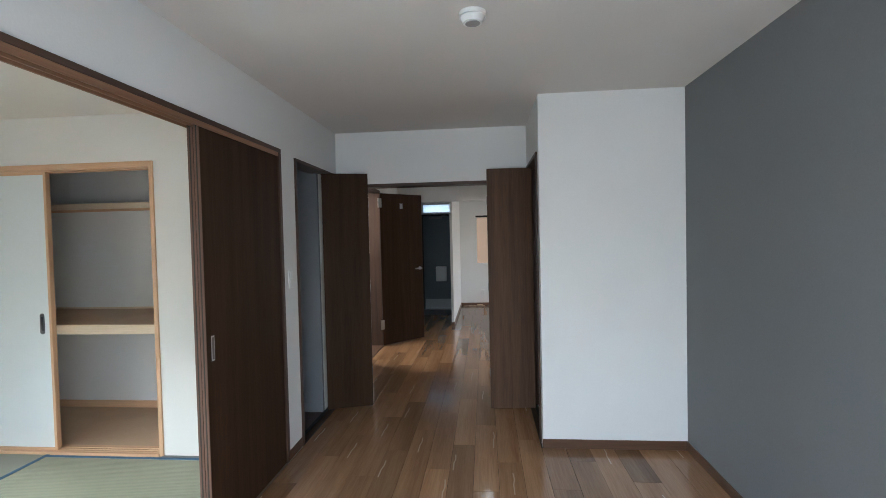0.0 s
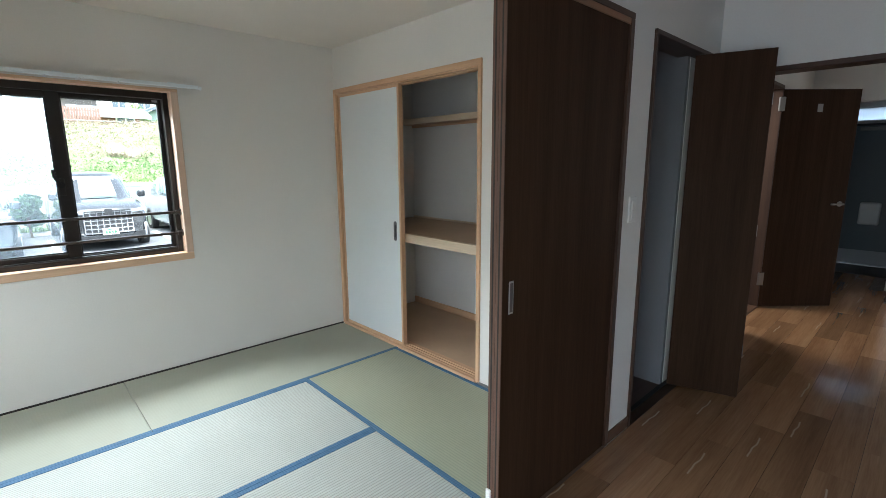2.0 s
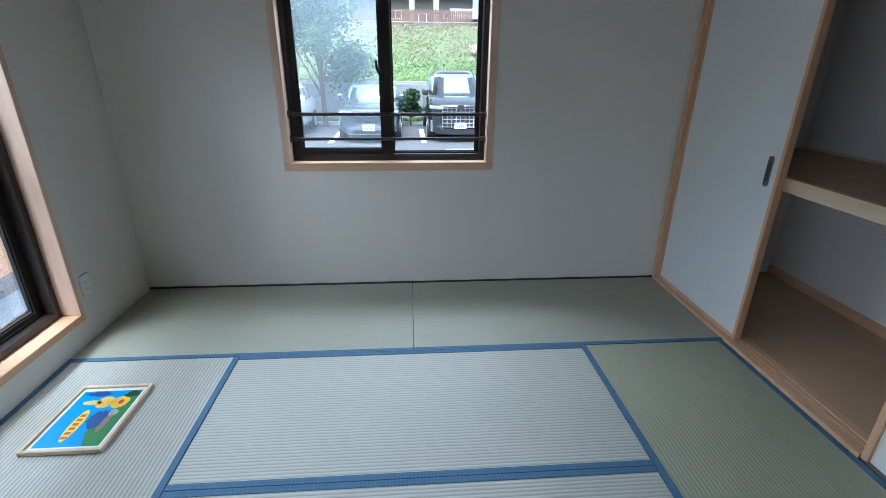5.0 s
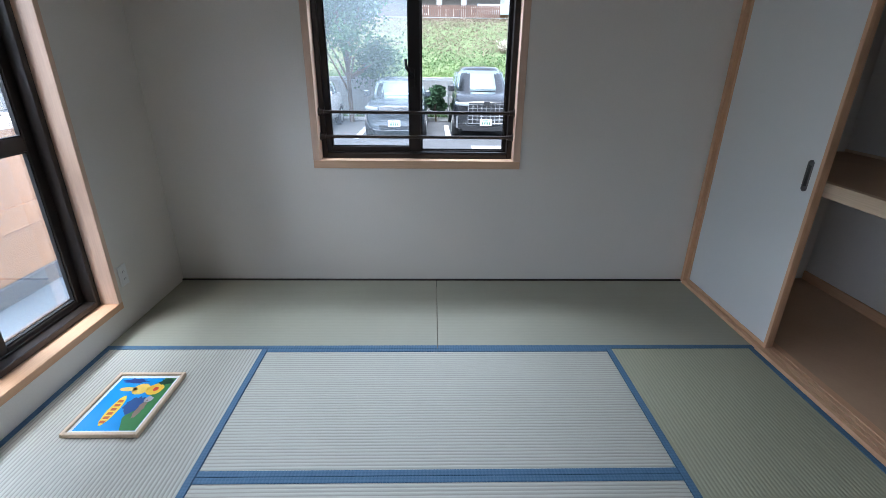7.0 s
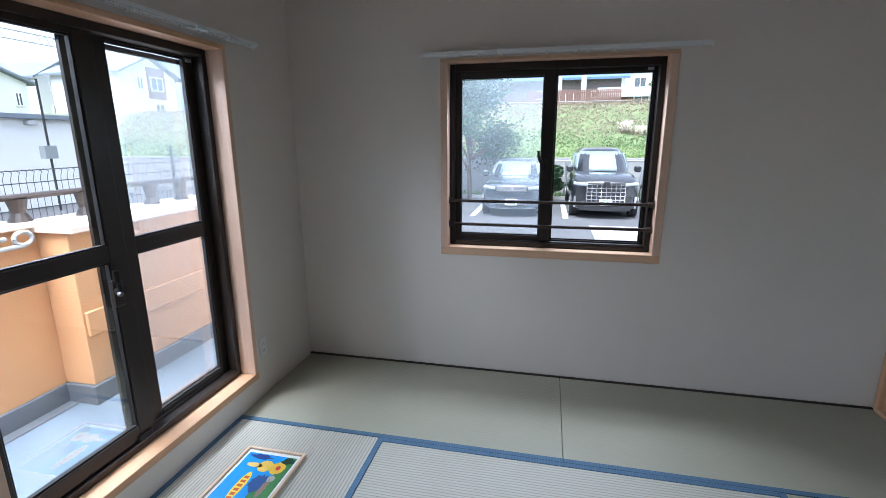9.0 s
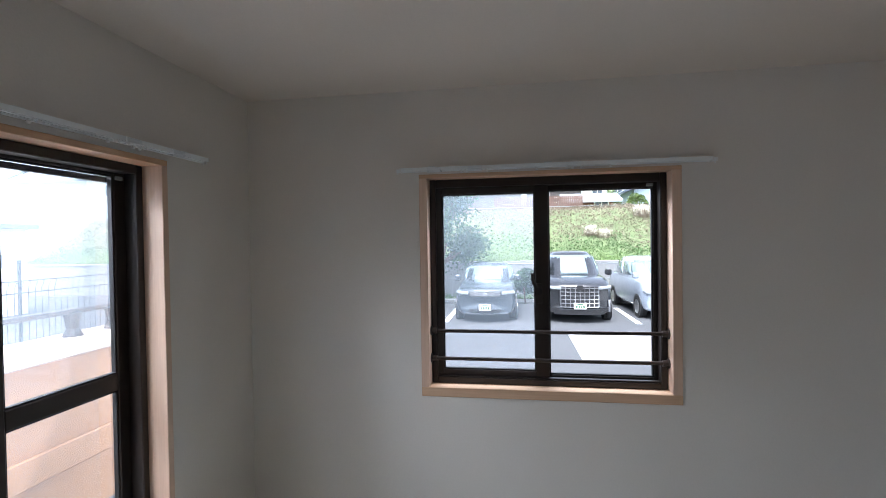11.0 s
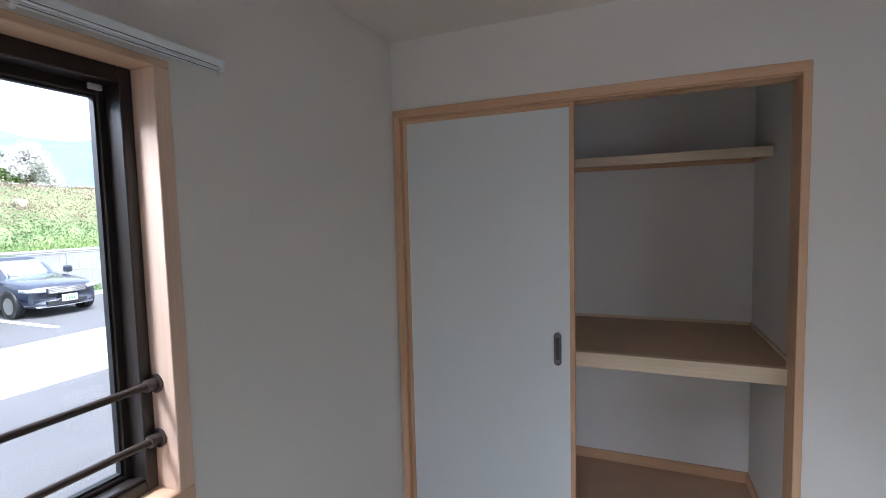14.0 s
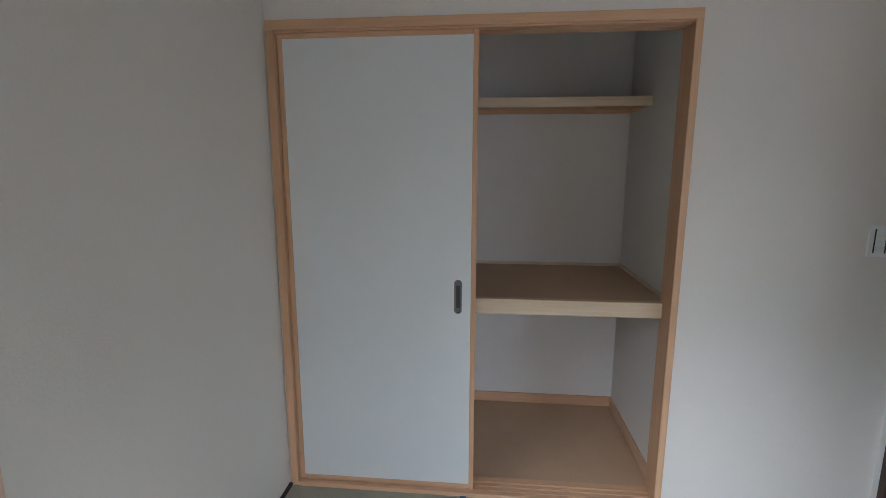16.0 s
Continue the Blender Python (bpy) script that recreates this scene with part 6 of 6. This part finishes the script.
    for s in (-1, 1):
        a, b = sorted((yc + s * w * 0.52, yc + s * w * 0.93))
        bm2 = boxes((xf - 0.30, xf - 0.005, a, b, z + nose - 0.165, z + nose - 0.08), bevel=0.02)
        for v in bm2.verts:
            v.co.x -= 0.30 * (abs(v.co.y - yc) / w) ** 2.2 - 0.04
            v.co.z += 0.05 * ((abs(v.co.y - yc) / w) - 0.6)
        part("headlight", bm2, LAMP_GLASS, ob, "clear headlight")
        bm2 = boxes((xf - glass_f - 0.20, xf - glass_f - 0.02, yc + s * (w + 0.02) - 0.09, yc + s * (w + 0.02) + 0.09, z + cowl + 0.02, z + cowl + 0.20), bevel=0.035)
        part("wing_mirror", bm2, paint, ob)
        a, b = sorted((yc + s * w * 0.60, yc + s * w * 0.84))
        if grille == "grid":
            slab("fog_lamp_recess", a, b, z + 0.30, z + 0.42, 0.005, 0.2, BLACK_TRIM)
    if grille == "grid":
        slab("front_skirt", yc - w * 0.72, yc + w * 0.72, z + 0.24, z + 0.37, 0.012, 0.2, BLACK_TRIM, lab="black lower air intake")
    else:
        slab("front_skirt", yc - w * 0.50, yc + w * 0.50, z + 0.30, z + 0.38, 0.012, 0.2, BLACK_TRIM, lab="black lower air intake")
        slab("chin_strip", yc - w * 0.72, yc + w * 0.72, z + 0.245, z + 0.265, 0.014, 0.2, CHROME, lab="bright strip along the chin")
    if grille == "grid":
        g = slab("grille", yc - w * 0.56, yc + w * 0.56, z + 0.42, z + nose - 0.08, 0.012, 0.2, BLACK_TRIM, lab="large black and chrome grille")
        for k in range(6):
            zz = z + 0.45 + (nose - 0.57) * k / 5
            slab("grille_bar", yc - w * 0.55, yc + w * 0.55, zz - 0.011, zz + 0.011, 0.03, 0.0, CHROME, "chrome bar", g)
        for k in range(9):
            yy = yc - w * 0.54 + w * 1.08 * k / 8
            slab("grille_bar", yy - 0.010, yy + 0.010, z + 0.43, z + nose - 0.09, 0.026, 0.0, CHROME, "chrome bar", g)
        for s in (-1, 1):
            a, b = sorted((yc + s * w * 0.84, yc + s * w * 0.90))
            slab("corner_trim", a, b, z + 0.30, z + 0.62, 0.0, 0.2, CHROME)
        slab("badge", yc - 0.08, yc + 0.08, z + nose - 0.16, z + nose - 0.04, 0.045, 0.0, BLACK_TRIM, "plain dark badge")
    else:
        g = slab("grille", yc - w * 0.48, yc + w * 0.48, z + nose - 0.21, z + nose - 0.07, 0.004, 0.2, STEEL_DARK, lab="narrow dark grille")
        for k in range(3):
            zz = z + nose - 0.18 + 0.04 * k
            slab("grille_bar", yc - w * 0.46, yc + w * 0.46, zz - 0.011, zz + 0.011, 0.014, 0.0, CHROME, "chrome bar", g)
        slab("badge", yc - 0.05, yc + 0.05, z + nose - 0.18, z + nose - 0.09, 0.022, 0.0, CHROME, "plain chrome badge")
    pz = z + 0.40 if grille == "grid" else z + 0.36
    pl = slab("number_plate", yc - 0.165, yc + 0.165, pz, pz + 0.165, 0.05, -0.02, PLATE, "white number plate")
    for k in range(4):
        y = yc - 0.11 + 0.062 * k
        part("plate_bar", boxes((xf + 0.049, xf + 0.053, y, y + 0.038, pz + 0.025, pz + 0.10)), PLATE_INK, pl, "unreadable plate mark")
    part("plate_bar", boxes((xf + 0.049, xf + 0.053, yc - 0.08, yc + 0.08, pz + 0.118, pz + 0.145)), PLATE_INK, pl, "unreadable plate mark")
    if yaw:
        ob.matrix_basis = ob.matrix_basis @ Matrix.Rotation(radians(yaw), 4, "Z")
    return ob


car("dark blue-grey compact crossover parked nose out", -14.15, 0.86, 4.3, 1.77, 1.60, 0.95, 1.05, car_paint("blue_grey_paint", (0.055, 0.07, 0.085)), 1.25, 3.75, 1.95, 3.35, "bar")
car("black minivan with a large chrome grid grille", -14.25, 3.42, 4.9, 1.85, 1.93, 1.08, 1.22, car_paint("black_paint", (0.022, 0.024, 0.028)), 1.0, 4.6, 1.75, 4.5, "grid")
car("silver-white compact minivan parked nose out", -14.75, 6.08, 4.3, 1.70, 1.72, 0.88, 1.10, car_paint("silver_white_paint", (0.42, 0.47, 0.54), 0.25), 0.72, 3.9, 1.75, 3.75, "bar", 3)
car("dark navy saloon car", -15.7, 8.75, 4.6, 1.74, 1.44, 0.78, 0.92, car_paint("navy_paint", (0.02, 0.028, 0.05)), 1.5, 3.9, 2.15, 3.35, "bar")
car("white hatchback parked behind the tree", -14.4, -2.05, 3.9, 1.69, 1.52, 0.88, 1.0, car_paint("white_paint", (0.72, 0.73, 0.74), 0.0), 1.05, 3.5, 1.75, 3.2, "bar")

# ---- floorboards ----
fl = thing("floor", (0.2, 5.0, -0.018), "glossy brown wood-print floorboards with pale streaks", "floor", kind="structure")
board_mesh = {}


def board(x0, w, y0, y1):
    """One floorboard with eased edges; boards of one size share their mesh."""
    key = (round(w, 3), round(y1 - y0, 3))
    if key not in board_mesh:
        bm = boxes((-w / 2 + 0.0005, w / 2 - 0.0005, 0.0005, y1 - y0 - 0.0005, -0.018, 0.0))
        top = [v for v in bm.verts if v.co.z > -0.001]
        for v in top:
            v.co.x -= math.copysign(0.0003, v.co.x)
        me = bpy.data.meshes.new("floorboard")
        bmesh.ops.recalc_face_normals(bm, faces=bm.faces)
        bm.to_mesh(me)
        bm.free()
        me.materials.append(FLOOR_WOOD)
        board_mesh[key] = me
    ob = new("floorboard", board_mesh[key])
    ob.parent = fl
    ob.matrix_parent_inverse = fl.matrix_basis.inverted()
    ob.matrix_basis = Matrix.Translation((x0 + w / 2, y0, 0))


def lay(xa, xb, ya, yb, seed):
    rr = random.Random(seed)
    n = max(1, round((xb - xa) / 0.152))
    w = (xb - xa) / n
    for k in range(n):
        y = ya
        step = 0.9 * ((k * 0.37 + 0.21) % 1.0) + 0.12
        while y < yb - 0.05:
            e = min(yb, y + step)
            if yb - e < 0.12:
                e = yb
            board(xa + k * w, w, y, e)
            y, step = e, 0.90


lay(XP1 + 0.012, 0.508, 0.30, 9.02, 1)
lay(0.508, XG, 0.30, 3.82, 2)
lay(-1.19, XP1 + 0.012, 4.80, 9.02, 3)
lay(0.508, 2.58, 4.80, 9.02, 5)
lay(-0.345, 2.58, 9.02, 10.17, 4)
